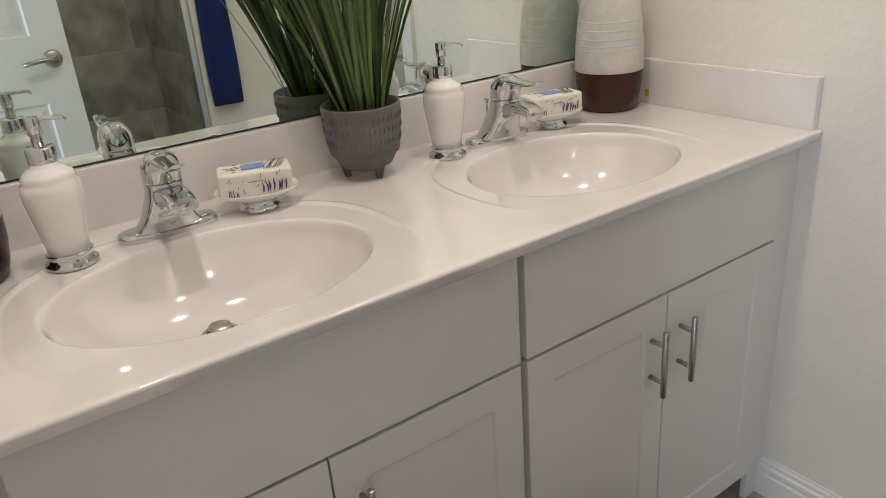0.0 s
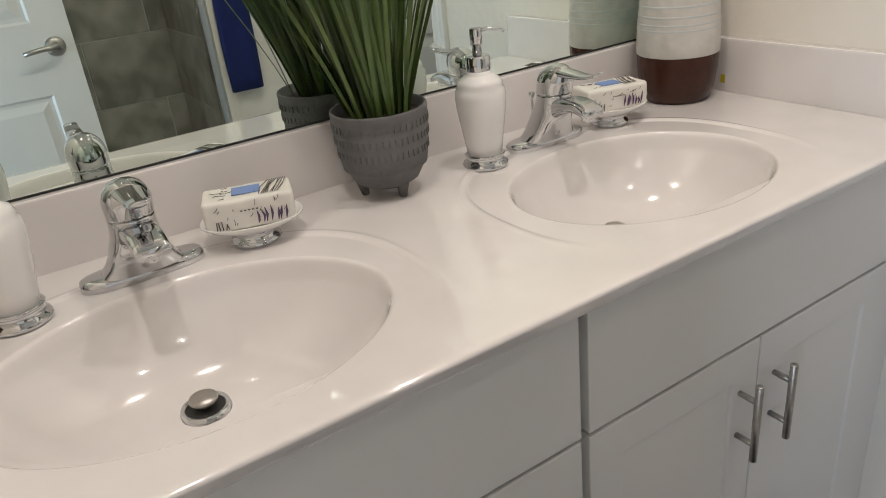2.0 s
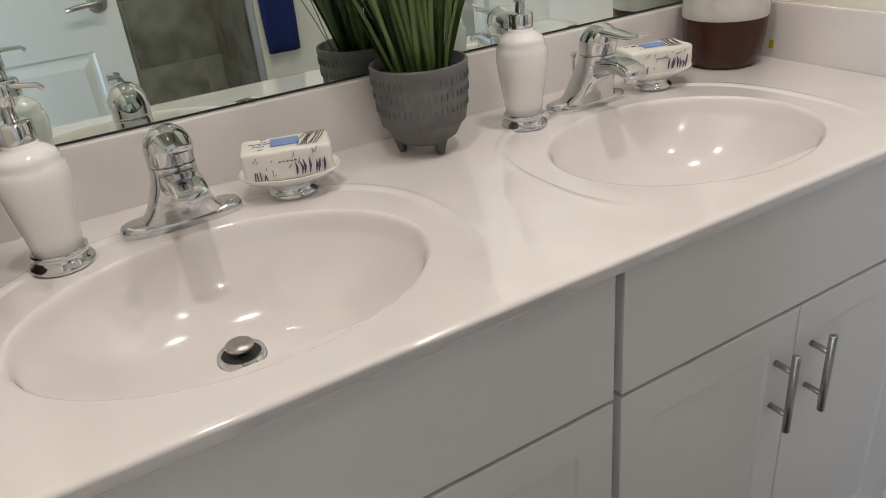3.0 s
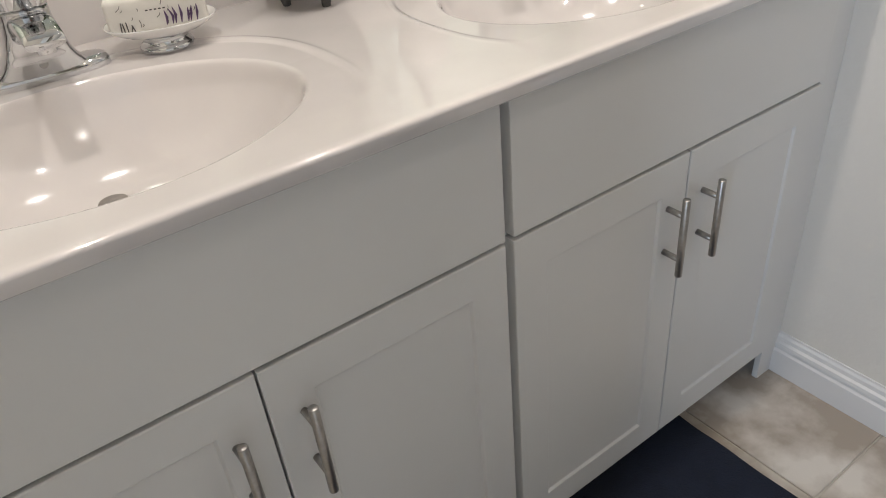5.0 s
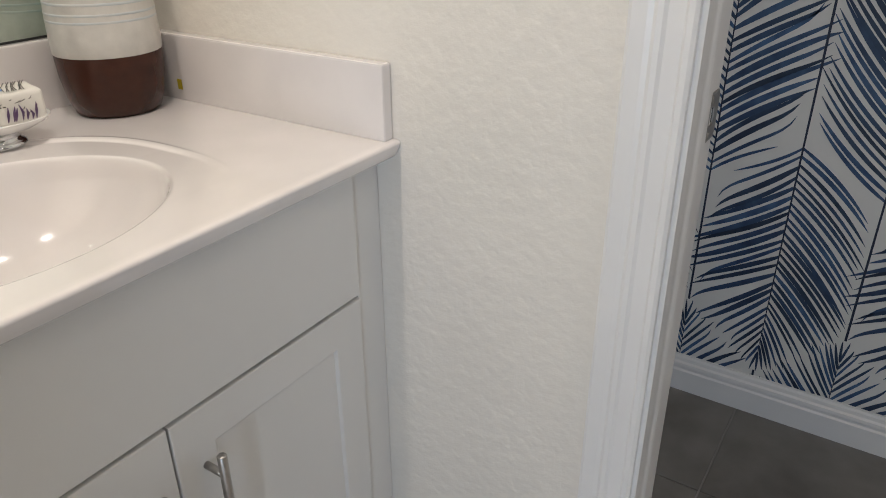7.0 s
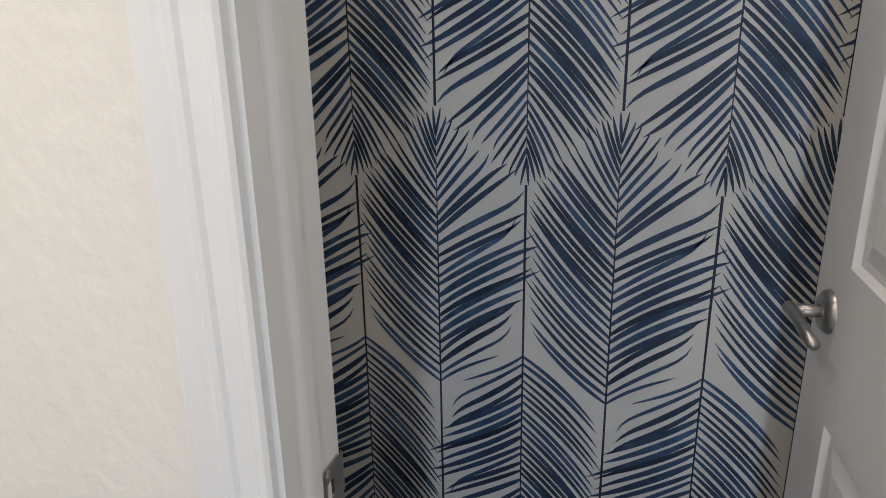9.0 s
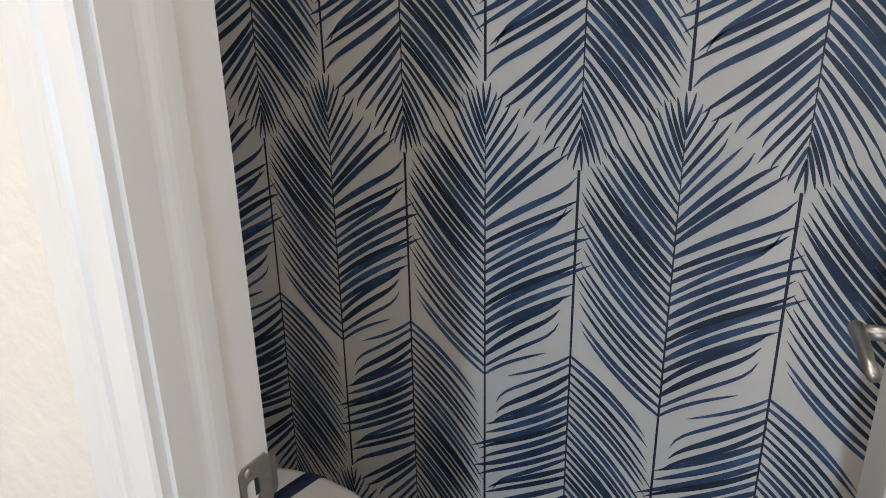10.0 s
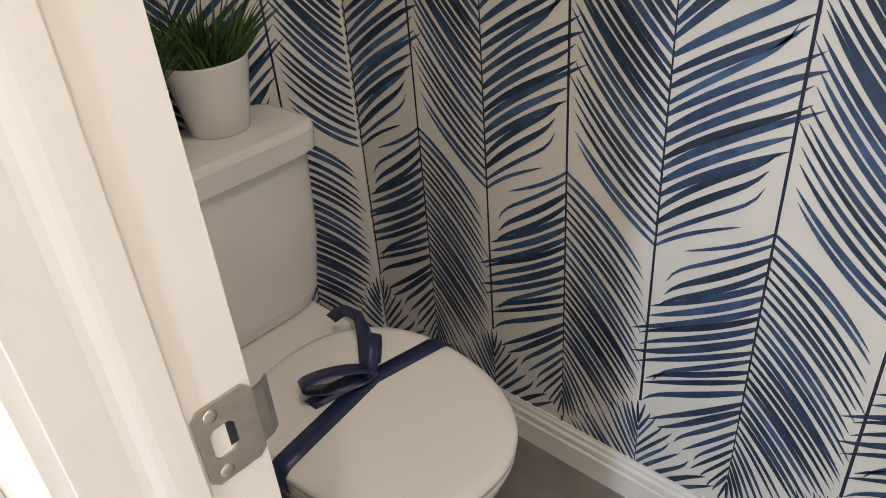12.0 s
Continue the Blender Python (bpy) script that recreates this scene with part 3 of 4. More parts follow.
tagged(part("stamped_texture", tick, M_POT, pot), kind="stuff")
for k in range(3):
    a = math.radians(35 + 120 * k)
    part("foot", tube([(0.040 * math.cos(a), 0.040 * math.sin(a), 0), (0.044 * math.cos(a), 0.044 * math.sin(a), 0.024)], 0.008, 10, [0.0065, 0.0105]), M_POT, pot, smooth=True)
part("soil", lathe([(0.0735, 0.119), (0.04, 0.123), (0, 0.124)], 24), M_SOIL, pot)


def blades(rnd, count, r0, h0, h1, lean, width, curl=0.3, seg=6):
    bm = bmesh.new()
    for k in range(count):
        a = rnd.uniform(0, 2 * math.pi)
        q = math.sqrt(rnd.random())
        rad = r0 * q
        bx, by = rad * math.cos(a), rad * math.sin(a)
        out = a + rnd.uniform(-0.5, 0.5)
        ln = lean * (0.25 + 0.85 * q) * rnd.uniform(0.5, 1.25)
        h = rnd.uniform(h0, h1)
        tw = rnd.uniform(0, math.pi)
        sx, sy = math.cos(tw), math.sin(tw)
        prev = None
        for i in range(seg + 1):
            s = i / seg
            off = h * ln * (s * (1 - curl) + curl * s * s)
            p = Vector((bx + off * math.cos(out), by + off * math.sin(out), h * s * (1 - 0.12 * ln * s)))
            w = width * (0.75 + 0.5 * s) * (1 - s ** 3) + 0.0004
            d = Vector((sx, sy, 0)) * w / 2
            n = Vector((-sy, sx, 0)) * w * 0.18
            cur = [bm.verts.new(p - d), bm.verts.new(p + n), bm.verts.new(p + d)]
            if prev:
                bm.faces.new((prev[0], prev[1], cur[1], cur[0]))
                bm.faces.new((prev[1], prev[2], cur[2], cur[1]))
            prev = cur
    return bm


g = blades(random.Random(4), 125, 0.048, 0.34, 0.50, 0.43, 0.0085)
for v in g.verts:
    v.co.x -= 0.07 * v.co.z
bmesh.ops.translate(g, vec=(0, 0, 0.118), verts=g.verts[:])
tagged(part("grass", g, M_GRASS, pot, "long dark green artificial grass blades", True), kind="stuff")


def vase(x, y):
    v = thing("vase", "tall ceramic vase, cream glaze over a dark brown base", "vase", x, y, CT, group="vases")
    part("base", lathe([(0, 0), (0.056, 0), (0.062, 0.004), (0.069, 0.024), (0.0745, 0.058), (0.0760, 0.090)], 56), M_BROWN, v, "glossy dark brown glazed base", True)
    part("body", lathe([(0.0760, 0.090), (0.0768, 0.0915), (0.0770, 0.110), (0.0755, 0.150), (0.071, 0.200), (0.063, 0.250), (0.050, 0.290), (0.036, 0.318), (0.031, 0.335), (0.034, 0.352), (0.031, 0.352), (0.027, 0.330)], 56), M_VASE, v, smooth=True)
    for z in (0.136, 0.146, 0.160, 0.178, 0.196):
        r = np.interp(z, [0.100, 0.150, 0.200], [0.0770, 0.0755, 0.071])
        part("glaze_band", lathe([(r - 0.0008, z), (r + 0.0002, z + 0.001), (r + 0.0002, z + 0.004), (r - 0.0010, z + 0.005)], 56), M_VASELINE, v, smooth=True)


vase(-0.104, -0.102)
vase(-1.430, -0.108)
tagged(link("sticker", box(-0.0208, -0.0201, -0.150, -0.140, 0.932, 0.948), M_YELLOW), "small yellow sticker on the white side splash", "sticker")

# bath mat
m = box(-1.12, -0.282, -1.02, -0.47, 0.0, 0.018, 0.007, 3)
bmesh.ops.subdivide_edges(m, edges=[e for e in m.edges if e.calc_length() > 0.1], cuts=40, use_grid_fill=True)
for v in m.verts:
    if v.co.z > 0.004:
        v.co.z += 0.004 * noise.noise(v.co * 14)
mat_ob = tagged(link("bath_mat", m, M_MAT, smooth=True), "dark navy plush bath mat on beige tile floor", "bath mat")


# ---- doors ----
def panel_face(rings):
    """A moulded panel: open at its first loop, closed at its last."""
    bm = loft(rings, cap=False)
    bm.verts.ensure_lookup_table()
    bm.faces.new(bm.verts[-4:])
    return bm


def panel_door(name, w, x, y, rz, label, lever_side):
    """A two-panel door leaf; local x runs from the hinge, thickness along y."""
    d = thing(name, label, "door", x, y, 0.008, rz, kind="structure")
    h, t = 2.03, 0.035
    panels = ((0.115, w - 0.115, 0.20, 0.83), (0.115, w - 0.115, 1.07, 1.90))
    bm = box(0, w, -t / 2 + 0.010, t / 2 - 0.010, 0, h)
    for s in (-1, 1):
        y0, y1 = (t / 2 - 0.010, t / 2) if s > 0 else (-t / 2, -t / 2 + 0.010)
        for a in ((0, 0.115, 0, h), (w - 0.115, w, 0, h), (0.115, w - 0.115, 0, 0.20), (0.115, w - 0.115, 0.83, 1.07), (0.115, w - 0.115, 1.90, h)):
            box(a[0], a[1], y0, y1, a[2], a[3], bm=bm)
    part("leaf", bm, M_TRIM, d)
    for s in (-1, 1):
        for px0, px1, pz0, pz1 in panels:
            def ring(inset, depth):
                yy = s * (t / 2 - depth)
                return [Vector((px0 + inset, yy, pz0 + inset)), Vector((px1 - inset, yy, pz0 + inset)), Vector((px1 - inset, yy, pz1 - inset)), Vector((px0 + inset, yy, pz1 - inset))]
            part("raised_panel", panel_face([ring(0, 0.0), ring(0.008, 0.0085), ring(0.020, 0.0085), ring(0.048, 0.002), ring(0.050, 0.002)]), M_TRIM, d)
    for s in (-1, 1):
        lv = lathe([(0, 0.012), (0.024, 0.012), (0.031, 0.006), (0.033, 0)], 32)
        bmesh.ops.transform(lv, matrix=pose(w - 0.062, s * t / 2, 0.985, -90 * s, 0, 0), verts=lv.verts[:])
        hd = part("lever_rose", lv, M_NICKEL, d, "satin nickel lever handle", True)
        y1 = s * (t / 2 + 0.052)
        part("lever_neck", tube([(w - 0.062, s * t / 2, 0.985), (w - 0.062, y1, 0.985)], 0.0095, 16), M_NICKEL, hd, smooth=True)
        part("lever", tube([(w - 0.062 + 0.008, y1, 0.986), (w - 0.10, y1, 0.988), (w - 0.14, y1, 0.984), (w - 0.168, y1 - s * 0.004, 0.979)], 0.008, 14, [0.010, 0.009, 0.0085, 0.0075]), M_NICKEL, hd, smooth=True)
    part("latch_plate", box(w, w + 0.0012, -0.012, 0.012, 0.957, 1.013), M_NICKEL, d)
    return d


panel_door("door_1", 0.605, WALL_T + 0.004, DY1 + 0.004, 7.8, "white two-panel toilet room door, open, with nickel lever", 1)
panel_door("door_2", 0.605, XW + 0.004, EY1 + 0.012, 0, "white two-panel entry door standing open, nickel lever", 1)


# recessed light trims in the ceiling; the last three surround the added fill lamps
for x, y in ((-0.42, -0.57), (-1.10, -0.57), (-0.34, -1.50), (-0.95, -2.32), (0.50, -1.10)):
    dl = thing("downlight", "white round recessed ceiling light trim, unseen and assumed", "ceiling light", x, y, CEIL, group="recessed lights")
    part("trim_ring", lathe([(0.070, -0.012), (0.074, -0.014), (0.092, -0.006), (0.094, 0.0)], 32), M_TRIM, dl, smooth=True)

# ---- shower seen in the mirror ----
sh_s = structure("wall_shower_back", box(XW, XS, YB - 0.1, YB, 0, CEIL), M_SHGROUT, "grey-beige tiled shower back wall", "tiled wall")
sh_e = structure("wall_shower_side", box(XS, XS + 0.1, YB, YS - 0.1, 0, CEIL), M_SHGROUT, "grey-beige tiled shower side wall", "tiled wall")
sf = thing("shower_screen", "clear glass shower screen with polished chrome frame", "shower screen", kind="structure")
part("glass_pane", box(XW + 0.02, XS - 0.02, YS - 0.035, YS - 0.029, 0.12, 1.95), M_GLASS, sf).visible_shadow = False
part("side_channel", box(XS - 0.03, XS - 0.0005, YS - 0.055, YS - 0.012, 0.10, 1.97, 0.004), M_CHROME, sf)
part("top_rail", box(XW + 0.001, XS - 0.0005, YS - 0.050, YS - 0.014, 1.97, 2.005, 0.004), M_CHROME, sf)
part("sill", box(XW + 0.001, XS - 0.0005, YS - 0.10, YS - 0.0005, 0.0, 0.10, 0.006), M_SHTILE, sf)
tw = thing("towel", "dark navy towel hanging on the cream wall", "towel")
rows = []
for zz in np.linspace(0.69, 1.42, 12):
    ring = []
    for k in range(28):
        u = k / 28 * 2 * math.pi
        fold = 0.004 * math.sin(u * 5 + zz * 3)
        ring.append(Vector((-0.305 + (0.066 + 0.004 * math.sin(zz * 9)) * math.copysign(abs(math.cos(u)) ** 0.5, math.cos(u)), YS + 0.026 + (0.017 + fold) * math.copysign(abs(math.sin(u)) ** 0.7, math.sin(u)), zz)))
    rows.append(ring)
part("cloth", loft(rows), M_TOWEL, tw, smooth=True)
tb = thing("towel_bar", "short chrome towel bar on the wall", "towel bar")
part("bar", tube([(-0.38, YS + 0.05, 1.43), (-0.08, YS + 0.05, 1.43)], 0.007, 12), M_CHROME, tb, smooth=True)
for x in (-0.375, -0.085):
    part("bracket", tube([(x, YS, 1.43), (x, YS + 0.05, 1.43)], 0.010, 12), M_CHROME, tb, smooth=True)


# ---- toilet ----
TX, TY = 0.478, YN - 0.018      # centre line and back of the tank
toi = thing("toilet", "white two-piece toilet with closed lid", "toilet", TX, TY, 0)


def rrect(w, d, y0, z, n=5.0, seg=48):
    return oval(0, y0 - d / 2, z, w / 2, d / 2, n, seg)


part("tank", loft([rrect(0.320, 0.135, -0.014, 0.432), rrect(0.345, 0.150, -0.010, 0.465), rrect(0.385, 0.160, -0.006, 0.58), rrect(0.405, 0.168, -0.002, 0.756)]), M_TOILET, toi, smooth=False)
part("tank_lid", loft([rrect(0.408, 0.172, -0.001, 0.7565, 6), rrect(0.424, 0.186, 0.004, 0.760, 6), rrect(0.427, 0.189, 0.004, 0.799, 6), rrect(0.422, 0.185, 0.002, 0.808, 6), rrect(0.400, 0.165, -0.008, 0.811, 6)]), M_TOILET, toi, "thick white tank lid")
LC = -0.455             # bowl centre behind-front


def bowl_ring(z, a, bf, bb, cy=LC, n=2.15):
    out = []
    for k in range(56):
        t = 2 * math.pi * k / 56
        c, s = math.cos(t), math.sin(t)
        x = a * math.copysign(abs(c) ** (2 / n), c)
        y = (bb if s > 0 else bf) * math.copysign(abs(s) ** (2 / n), s)
        out.append(Vector((x + 0.013, cy + y, z)))
    return out


part("bowl", loft([bowl_ring(0.0000, 0.105, 0.145, 0.30), bowl_ring(0.0300, 0.103, 0.140, 0.30), bowl_ring(0.1400, 0.110, 0.150, 0.29), bowl_ring(0.2680, 0.140, 0.195, 0.28), bowl_ring(0.3480, 0.168, 0.228, 0.27), bowl_ring(0.3930, 0.176, 0.248, 0.27), bowl_ring(0.4110, 0.176, 0.248, 0.27)]), M_TOILET, toi, smooth=True)
part("tank_shelf", box(-0.155, 0.155, -0.25, -0.012, 0.358, 0.431, 0.012, 3), M_TOILET, toi, smooth=False)
part("seat", loft([bowl_ring(0.4115, 0.176, 0.250, 0.20), bowl_ring(0.4160, 0.183, 0.258, 0.205), bowl_ring(0.4270, 0.183, 0.258, 0.205), bowl_ring(0.4300, 0.179, 0.253, 0.20)]), M_SEAT, toi, smooth=True)
part("lid", loft([bowl_ring(0.4330, 0.179, 0.253, 0.202), bowl_ring(0.4352, 0.185, 0.260, 0.207), bowl_ring(0.4430, 0.186, 0.261, 0.208), bowl_ring(0.4495, 0.181, 0.256, 0.203), bowl_ring(0.4527, 0.167, 0.239, 0.190), bowl_ring(0.4545, 0.12, 0.17, 0.14), bowl_ring(0.4550, 0.04, 0.06, 0.05)]), M_SEAT, toi, "closed white lid", True)
part("flush_lever", tube([(-0.16, -0.172, 0.72), (-0.16, -0.190, 0.72), (-0.10, -0.194, 0.714)], 0.006, 10), M_CHROME, toi, smooth=True)
for ob in toi.children:
    if ob.name.startswith(("tank", "seat")):
        b = ob.modifiers.new("bevel", "BEVEL")
        b.width, b.segments, b.limit_method = 0.004, 2, "ANGLE"

# ribbon tied round the lid
rb = thing("ribbon", "navy satin ribbon tied in a bow round the toilet lid", "ribbon", TX + 0.013, TY, 0)
K = Vector((0.036, -0.421, 0.460))
A, B = Vector((-0.165, -0.452, 0)), Vector((0.169, -0.446, 0))
KF = Vector((K.x, K.y, 0))
pts = [(-0.187, -0.455, 0.410), (-0.1890, -0.455, 0.430), (-0.1865, -0.454, 0.447), (-0.175, -0.453, 0.4545)]
pts += [tuple(A.lerp(KF, s) + Vector((0, 0, 0.4555))) for s in (0.1, 0.4, 0.7, 1.0)]
pts += [tuple(KF.lerp(B, s) + Vector((0, 0, 0.4555))) for s in (0.3, 0.7, 1.0)]
pts += [(0.1865, -0.446, 0.448), (0.1890, -0.446, 0.432), (0.187, -0.446, 0.414)]
bm = bmesh.new()
prev = None
side = Vector((-0.10, 0.99, 0)) * 0.0185
for p in pts:
    p = Vector(p)
    cur = [bm.verts.new(p - side), bm.verts.new(p + side), bm.verts.new(p + side - Vector((0, 0, 0.0006))), bm.verts.new(p - side - Vector((0, 0, 0.0006)))]
    if prev:
        for k in range(4):
            bm.faces.new((prev[k], prev[(k + 1) % 4], cur[(k + 1) % 4], cur[k]))
    prev = cur
bmesh.ops.recalc_face_normals(bm, faces=bm.faces[:])
part("band", bm, M_RIBBON, rb, smooth=True)
kn = bmesh.new()
bmesh.ops.create_icosphere(kn, subdivisions=3, radius=0.013)
for v in kn.verts:
    v.co = Vector((v.co.x * 1.1, v.co.y * 1.0, v.co.z * 0.75)) * (1 + 0.15 * noise.noise(v.co * 120)) + K + Vector((0, 0, 0.004))
part("knot", kn, M_RIBBON, rb, smooth=True)


def ribbon_curve(path, width, across):
    bm = bmesh.new()
    prev = None
    for i, p in enumerate(path):
        p = Vector(p)
        s = Vector(across[i]).normalized() * width / 2
        cur = [bm.verts.new(p - s), bm.verts.new(p + s)]
        if prev:
            bm.faces.new((prev[0], prev[1], cur[1], cur[0]))
        prev = cur
    return bm


def loop_path(d, length, lift):
    d = Vector(d).normalized()
    out = []
    for t in np.linspace(0, 2 * math.pi, 22):
        out.append(K + d * (length * 0.5 * (1 - math.cos(t))) + Vector((0, 0, lift * math.sin(t) * 0.55 + 0.008 + lift * 0.5 * (1 - math.cos(t)) * 0.5)))
    return out


for name, d, ln, lf, wd in (("bow_loop", (-0.87, 0.40, 0), 0.118, 0.030, 0.042), ("bow_loop", (0.80, 0.60, 0), 0.070, 0.040, 0.020)):
    pth = loop_path(d, ln, lf)
    side = Vector((0, 0, 1)).cross(Vector(d)).normalized()
    lp = ribbon_curve(pth, wd, [side + Vector((0, 0, 0.25))] * len(pth))
    part(name, lp, M_RIBBON, rb, smooth=True)
tail1 = [K + Vector(p) for p in ((0, 0, 0.006), (0.020, 0.030, 0.014), (0.045, 0.062, 0.024), (0.066, 0.098, 0.032), (0.072, 0.130, 0.033), (0.066, 0.155, 0.022), (0.058, 0.172, 0.004))]
part("tail", ribbon_curve(tail1, 0.032, [(0.9, -0.35, 0.3), (0.9, -0.3, 0.4), (0.9, -0.2, 0.5), (0.8, 0.3, 0.5), (0.3, 0.9, 0.3), (0.1, 1, 0.1), (0.1, 1, 0)]), M_RIBBON, rb, smooth=True)
tail2 = [K + Vector(p) for p in ((0, 0, 0.004), (-0.030, 0.008, 0.006), (-0.062, 0.018, 0.004), (-0.090, 0.026, -0.002), (-0.108, 0.030, -0.0035))]
part("tail", ribbon_curve(tail2, 0.030, [(0.1, 1, 0.3), (0.15, 1, 0.4), (0.1, 1, 0.3), (0, 1, 0.1), (0, 1, 0)]), M_RIBBON, rb, smooth=True)
for ob in rb.children:
    if not ob.name.startswith(("band", "knot")):
        s = ob.modifiers.new("thick", "SOLIDIFY")
        s.thickness = 0.0008


def small_plant(x, y, seed):
    p = thing("small_plant", "green artificial grass in a plain white pot on the tank", "potted plant", x, y, 0.811, group="plants on the tank")
    p.scale = (1.13, 1.13, 1.0)
    part("pot", lathe([(0, 0), (0.045, 0), (0.047, 0.002), (0.0645, 0.122), (0.0655, 0.127), (0.063, 0.127), (0.061, 0.110), (0, 0.106)], 40), M_CERAMIC, p, smooth=True)
    g = blades(random.Random(seed), 260, 0.052, 0.06, 0.125, 0.70, 0.0046, 0.5, 5)
    bmesh.ops.translate(g, vec=(0, 0, 0.102), verts=g.verts[:])
    tagged(part("grass", g, M_GRASS2, p, "short green artificial grass", True), kind="stuff")


small_plant(TX + 0.084, TY - 0.060, 11)
small_plant(TX - 0.078, TY - 0.070, 12)


# ---- wallpaper fronds ----
PH, PV = 0.361, 0.957
SPINE, STEM = 0.585, 0.349


def frond(rnd, sides=(1, 1)):
    """A printed palm frond in the plane (u, v), base of the leaves at v = 0, tip upward; sides: left, right."""
    bm = bmesh.new()

    def leaf(u0, v0, ang, length, width, bend, sgn):
        n = 10
        prev = None
        for i in range(n + 1):
            s = i / n
            a = ang + bend(s)
            if i:
                u, v = u + length / n * math.cos(a), v + length / n * math.sin(a)
            else:
                u, v = 0.0, 0.0
            w = width * 1.12 * ((s + 0.05) ** 0.5) * max(0, 1 - s) ** 0.72 + 0.0004
            nu, nv = -math.sin(a) * w, math.cos(a) * w
            cur = [bm.verts.new((sgn * (u + nu) + u0, v + nv + v0, 0)), bm.verts.new((sgn * (u - nu) + u0, v - nv + v0, 0))]
            if prev:
                bm.faces.new((prev[0], prev[1], cur[1], cur[0]))
            prev = cur

    N = 30
    for k in range(N if sides[0] else 0):
        s = min(max((k + rnd.uniform(-0.12, 0.12)) / (N - 1), 0), 1)
        v = SPINE * s * 0.94
        chord = np.interp(s, [0, 0.1, 0.35, 0.5, 0.68, 0.83, 0.95, 1], [40, 44, 47, 47, 49, 61, 73, 84])
        ln = np.interp(s, [0, 0.08, 0.35, 0.52, 0.68, 0.83, 0.95, 1], [0.215, 0.246, 0.256, 0.240, 0.184, 0.134, 0.075, 0.058]) * rnd.uniform(0.93, 1.05)
        arch = 0.34 * (1 - 0.75 * s)
        leaf(0, v, math.radians(chord) + rnd.uniform(-0.02, 0.02), ln, np.interp(s, [0, 0.6, 0.85, 1], [0.0078, 0.0092, 0.0066, 0.0046]) * rnd.uniform(0.75, 1.15), lambda q: arch * (q - 0.45), -1)
    N = 25
    for k in range(N if sides[1] else 0):
        s = min(max((k + rnd.uniform(-0.18, 0.18)) / (N - 1), 0), 1)
        v = SPINE * s * 0.94
        chord = np.interp(s, [0, 0.05, 0.16, 0.23, 0.3, 0.45, 0.54, 0.59, 0.67, 0.78, 0.88, 0.95, 1], [30, 36, 35, 31, 33, 33, 30, 33, 46, 50, 60, 66, 80])
        ln = np.interp(s, [0, 0.04, 0.16, 0.3, 0.37, 0.5, 0.59, 0.67, 0.78, 0.88, 0.95, 1], [0.150, 0.222, 0.228, 0.254, 0.252, 0.222, 0.214, 0.196, 0.132, 0.108, 0.070, 0.058]) * rnd.uniform(0.93, 1.06)
        sag, curl = rnd.uniform(0.10, 0.30) * (1 - 0.8 * s), rnd.uniform(-0.25, 0.75) * (1 - 0.6 * s)
        leaf(0, v, math.radians(chord) + rnd.uniform(-0.04, 0.04), ln, np.interp(s, [0, 0.08, 0.3, 0.65, 0.85, 1], [0.0075, 0.0105, 0.0136, 0.0112, 0.0075, 0.0046]) * rnd.uniform(0.72, 1.18), lambda q: sag * (1 - 2.6 * q + 1.2 * q * q) + curl * max(0, (q - 0.68) / 0.32) ** 2, 1)
    # printed stem, bare below the leaves
    if sides[1]:
        half = 0.0 if not sides[0] else 1.0
        prev = None
        for v, w in ((-STEM, 0.0027), (-0.1, 0.0024), (0.0, 0.0021), (SPINE * 0.6, 0.0014), (SPINE * 0.95, 0.0005)):
            cur = [bm.verts.new((-w * half, v, 0.0001)), bm.verts.new((w, v, 0.0001))]
            if prev:
                f = bm.faces.new((prev[0], prev[1], cur[1], cur[0]))
                f.material_index = 1
            prev = cur
    return bm


def put_frond(parent, wall, pos, zbase, flip, seed, sides=(1, 1), span=None):
    bm = frond(random.Random(seed), sides)
    if flip:
        for v in bm.verts:
            v.co.y *= 0.965 if v.co.y > 0 else 1.07
        bmesh.ops.rotate(bm, verts=bm.verts[:], matrix=Matrix.Rotation(math.pi, 3, "Z"))
    for v in bm.verts:
        u, w, lift = v.co.x, v.co.y, v.co.z
        v.co = Vector((XE - 0.0008 - lift, pos - u, zbase + w)) if wall == "E" else Vector((pos + u, YN - 0.0008 - lift, zbase + w))
    lo, hi = span
    ax = 1 if wall == "E" else 0
    cuts = [((0, 0, 0.105), (0, 0, -1)), ((0, 0, CEIL - 0.002), (0, 0, 1))]
    for lim, s in ((lo, -1), (hi, 1)):
        c, n = [0, 0, 0], [0, 0, 0]
        c[ax], n[ax] = lim, s
        cuts.append((tuple(c), tuple(n)))
    for c, n in cuts:
        if any((v.co - Vector(c)).dot(Vector(n)) > 0 for v in bm.verts):
            bmesh.ops.bisect_plane(bm, geom=bm.verts[:] + bm.edges[:] + bm.faces[:], plane_co=c, plane_no=n, clear_outer=True)
    if not bm.faces:
        bm.free()
        return
    part("printed_frond", bm, (M_INK, M_STEM), parent)


PRINT = 107             # the print repeats exactly
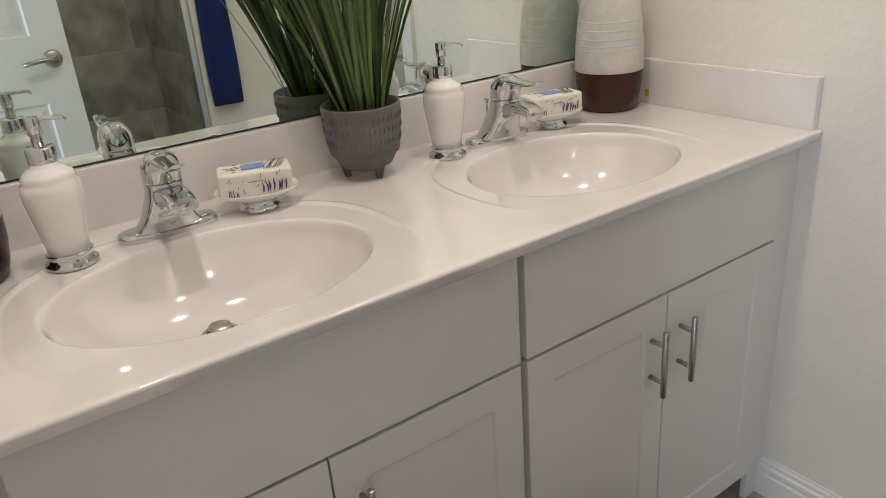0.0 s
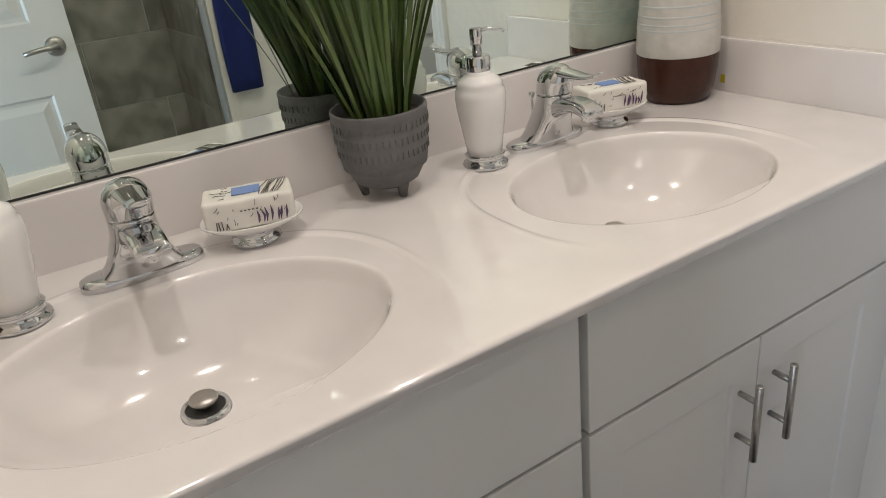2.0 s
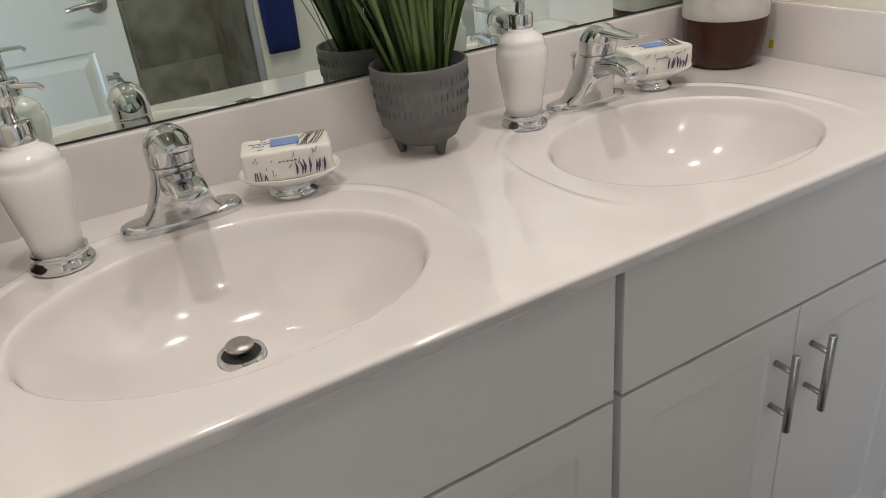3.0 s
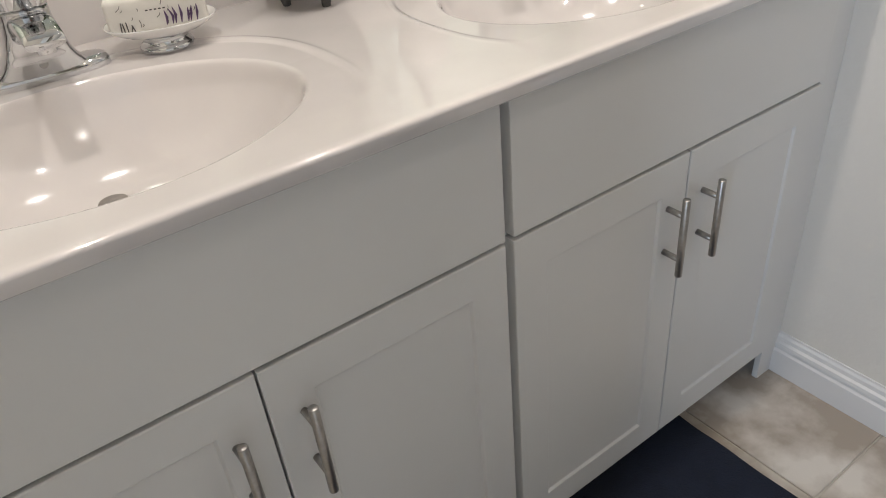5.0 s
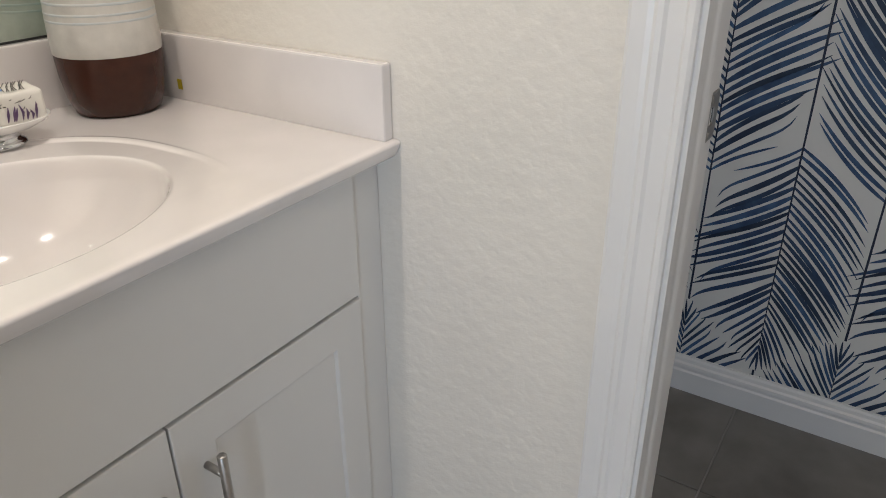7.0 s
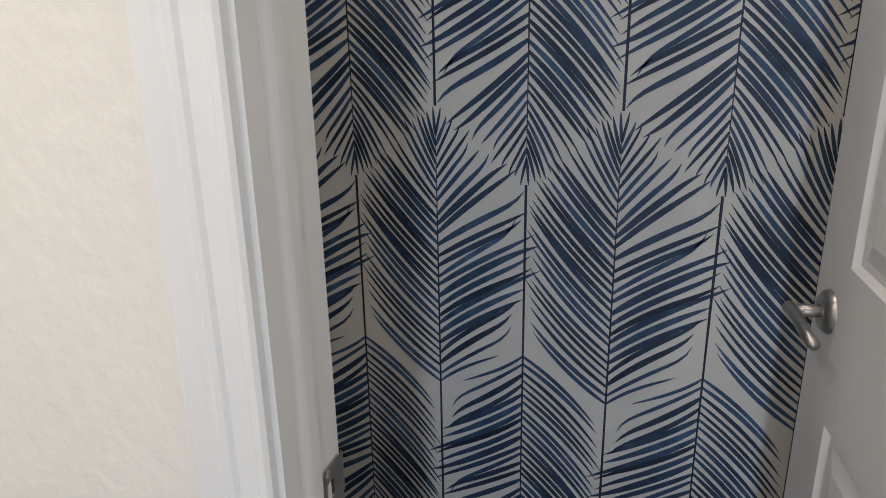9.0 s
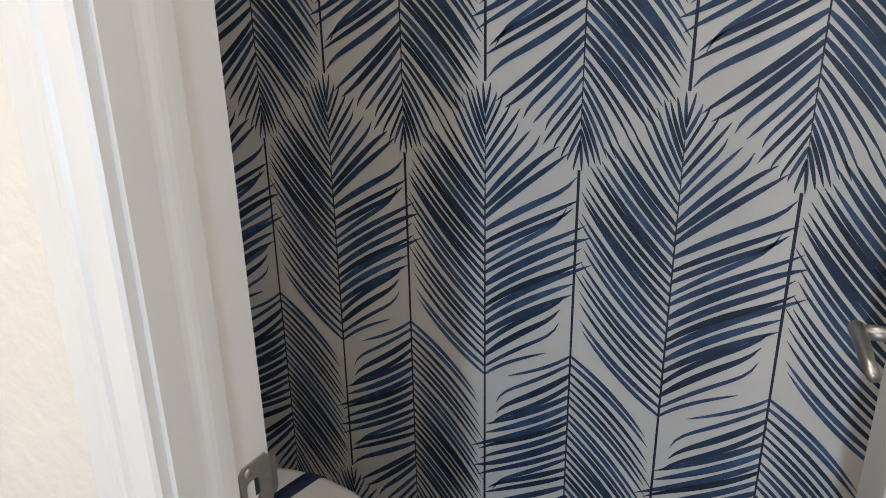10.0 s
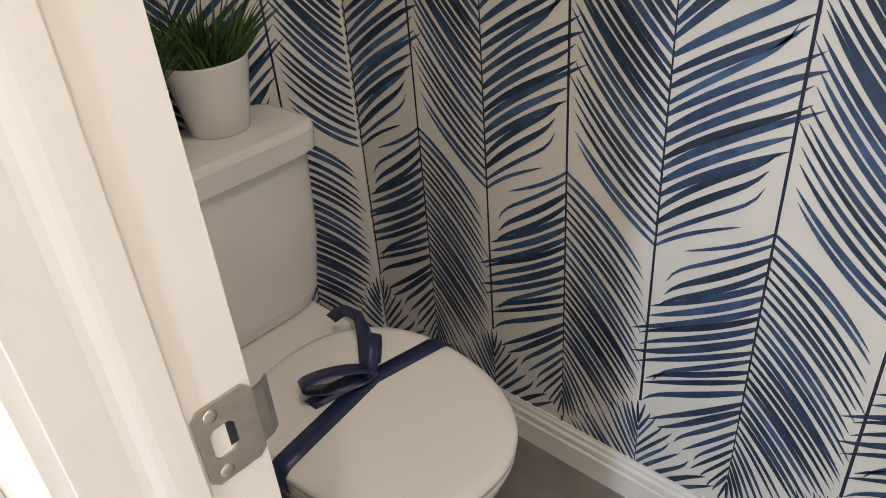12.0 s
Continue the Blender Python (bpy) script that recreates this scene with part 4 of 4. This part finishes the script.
for row in range(-1, 3):
    for k in range(0, 5):
        put_frond(wc_e, "E", -0.049 - PH * k, 0.619 + PV * row, False, PRINT, span=(-1.79, YN - 0.001))
        put_frond(wc_e, "E", -0.233 - PH * k, 0.705 + PV * row, True, PRINT, span=(-1.79, YN - 0.001))
    for k in range(0, 3):
        put_frond(wc_n, "N", XE - 0.007 - PH * k, 0.619 + PV * row, False, PRINT, (1, 1 if k else 0), span=(WALL_T + 0.002, XE - 0.001))
        put_frond(wc_n, "N", XE - 0.007 - 0.1805 - PH * k, 0.705 + PV * row, True, PRINT, span=(WALL_T + 0.002, XE - 0.001))


# ---- tiles ----
def tile_mesh(name, w, d, material, gap=0.004):
    bm = box(-w / 2 + gap / 2, w / 2 - gap / 2, -d / 2 + gap / 2, d / 2 - gap / 2, -0.008, 0.0, 0.0012, 1)
    me = bpy.data.meshes.new(name)
    bm.to_mesh(me)
    bm.free()
    me.materials.append(material)
    return me


def lay_tiles(parent, material, x0, x1, y0, y1, ox, oy, s):
    meshes = {}
    i0, i1 = math.floor((x0 - ox) / s), math.ceil((x1 - ox) / s)
    j0, j1 = math.floor((y0 - oy) / s), math.ceil((y1 - oy) / s)
    for i in range(i0, i1):
        for j in range(j0, j1):
            a0, a1 = max(x0, ox + i * s), min(x1, ox + (i + 1) * s)
            b0, b1 = max(y0, oy + j * s), min(y1, oy + (j + 1) * s)
            if a1 - a0 < 0.02 or b1 - b0 < 0.02:
                continue
            key = (round(a1 - a0, 4), round(b1 - b0, 4))
            if key not in meshes:
                meshes[key] = tile_mesh("tile", key[0], key[1], material)
            ob = new("tile", meshes[key])
            ob.matrix_world = pose((a0 + a1) / 2, (b0 + b1) / 2, 0)
            ob.parent = parent


lay_tiles(floor_main, M_TILE, XW - 0.89, 0.05, YB, 0.0, -0.25, -0.77, 0.46)
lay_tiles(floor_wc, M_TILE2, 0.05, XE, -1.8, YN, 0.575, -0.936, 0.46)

# shower wall tiles, 30 x 60 cm in half bond
for wall, a0, a1 in (("S", XW, XS), ("E", YB, YS - 0.1)):
    meshes = {}
    for r in range(8):
        z0, z1 = -0.022 + 0.305 * r, -0.022 + 0.305 * (r + 1)
        z0, z1 = max(z0, 0), min(z1, CEIL)
        u = a0 - 0.61 + (0.305 if r % 2 else 0) + (0.12 if wall == "S" else 0)
        while u < a1:
            b0, b1 = max(a0, u), min(a1, u + 0.61)
            u += 0.61
            if b1 - b0 < 0.02:
                continue
            key = (round(b1 - b0, 4), round(z1 - z0, 4))
            if key not in meshes:
                meshes[key] = tile_mesh("wall_tile", key[0], key[1], M_SHTILE)
            ob = new("wall_tile", meshes[key])
            if wall == "S":
                ob.matrix_world = pose((b0 + b1) / 2, YB + 0.004, (z0 + z1) / 2, 90, 0, 180)
            else:
                ob.matrix_world = pose(XS - 0.004, (b0 + b1) / 2, (z0 + z1) / 2, 90, 0, -90)
            ob.parent = sh_s if wall == "S" else sh_e
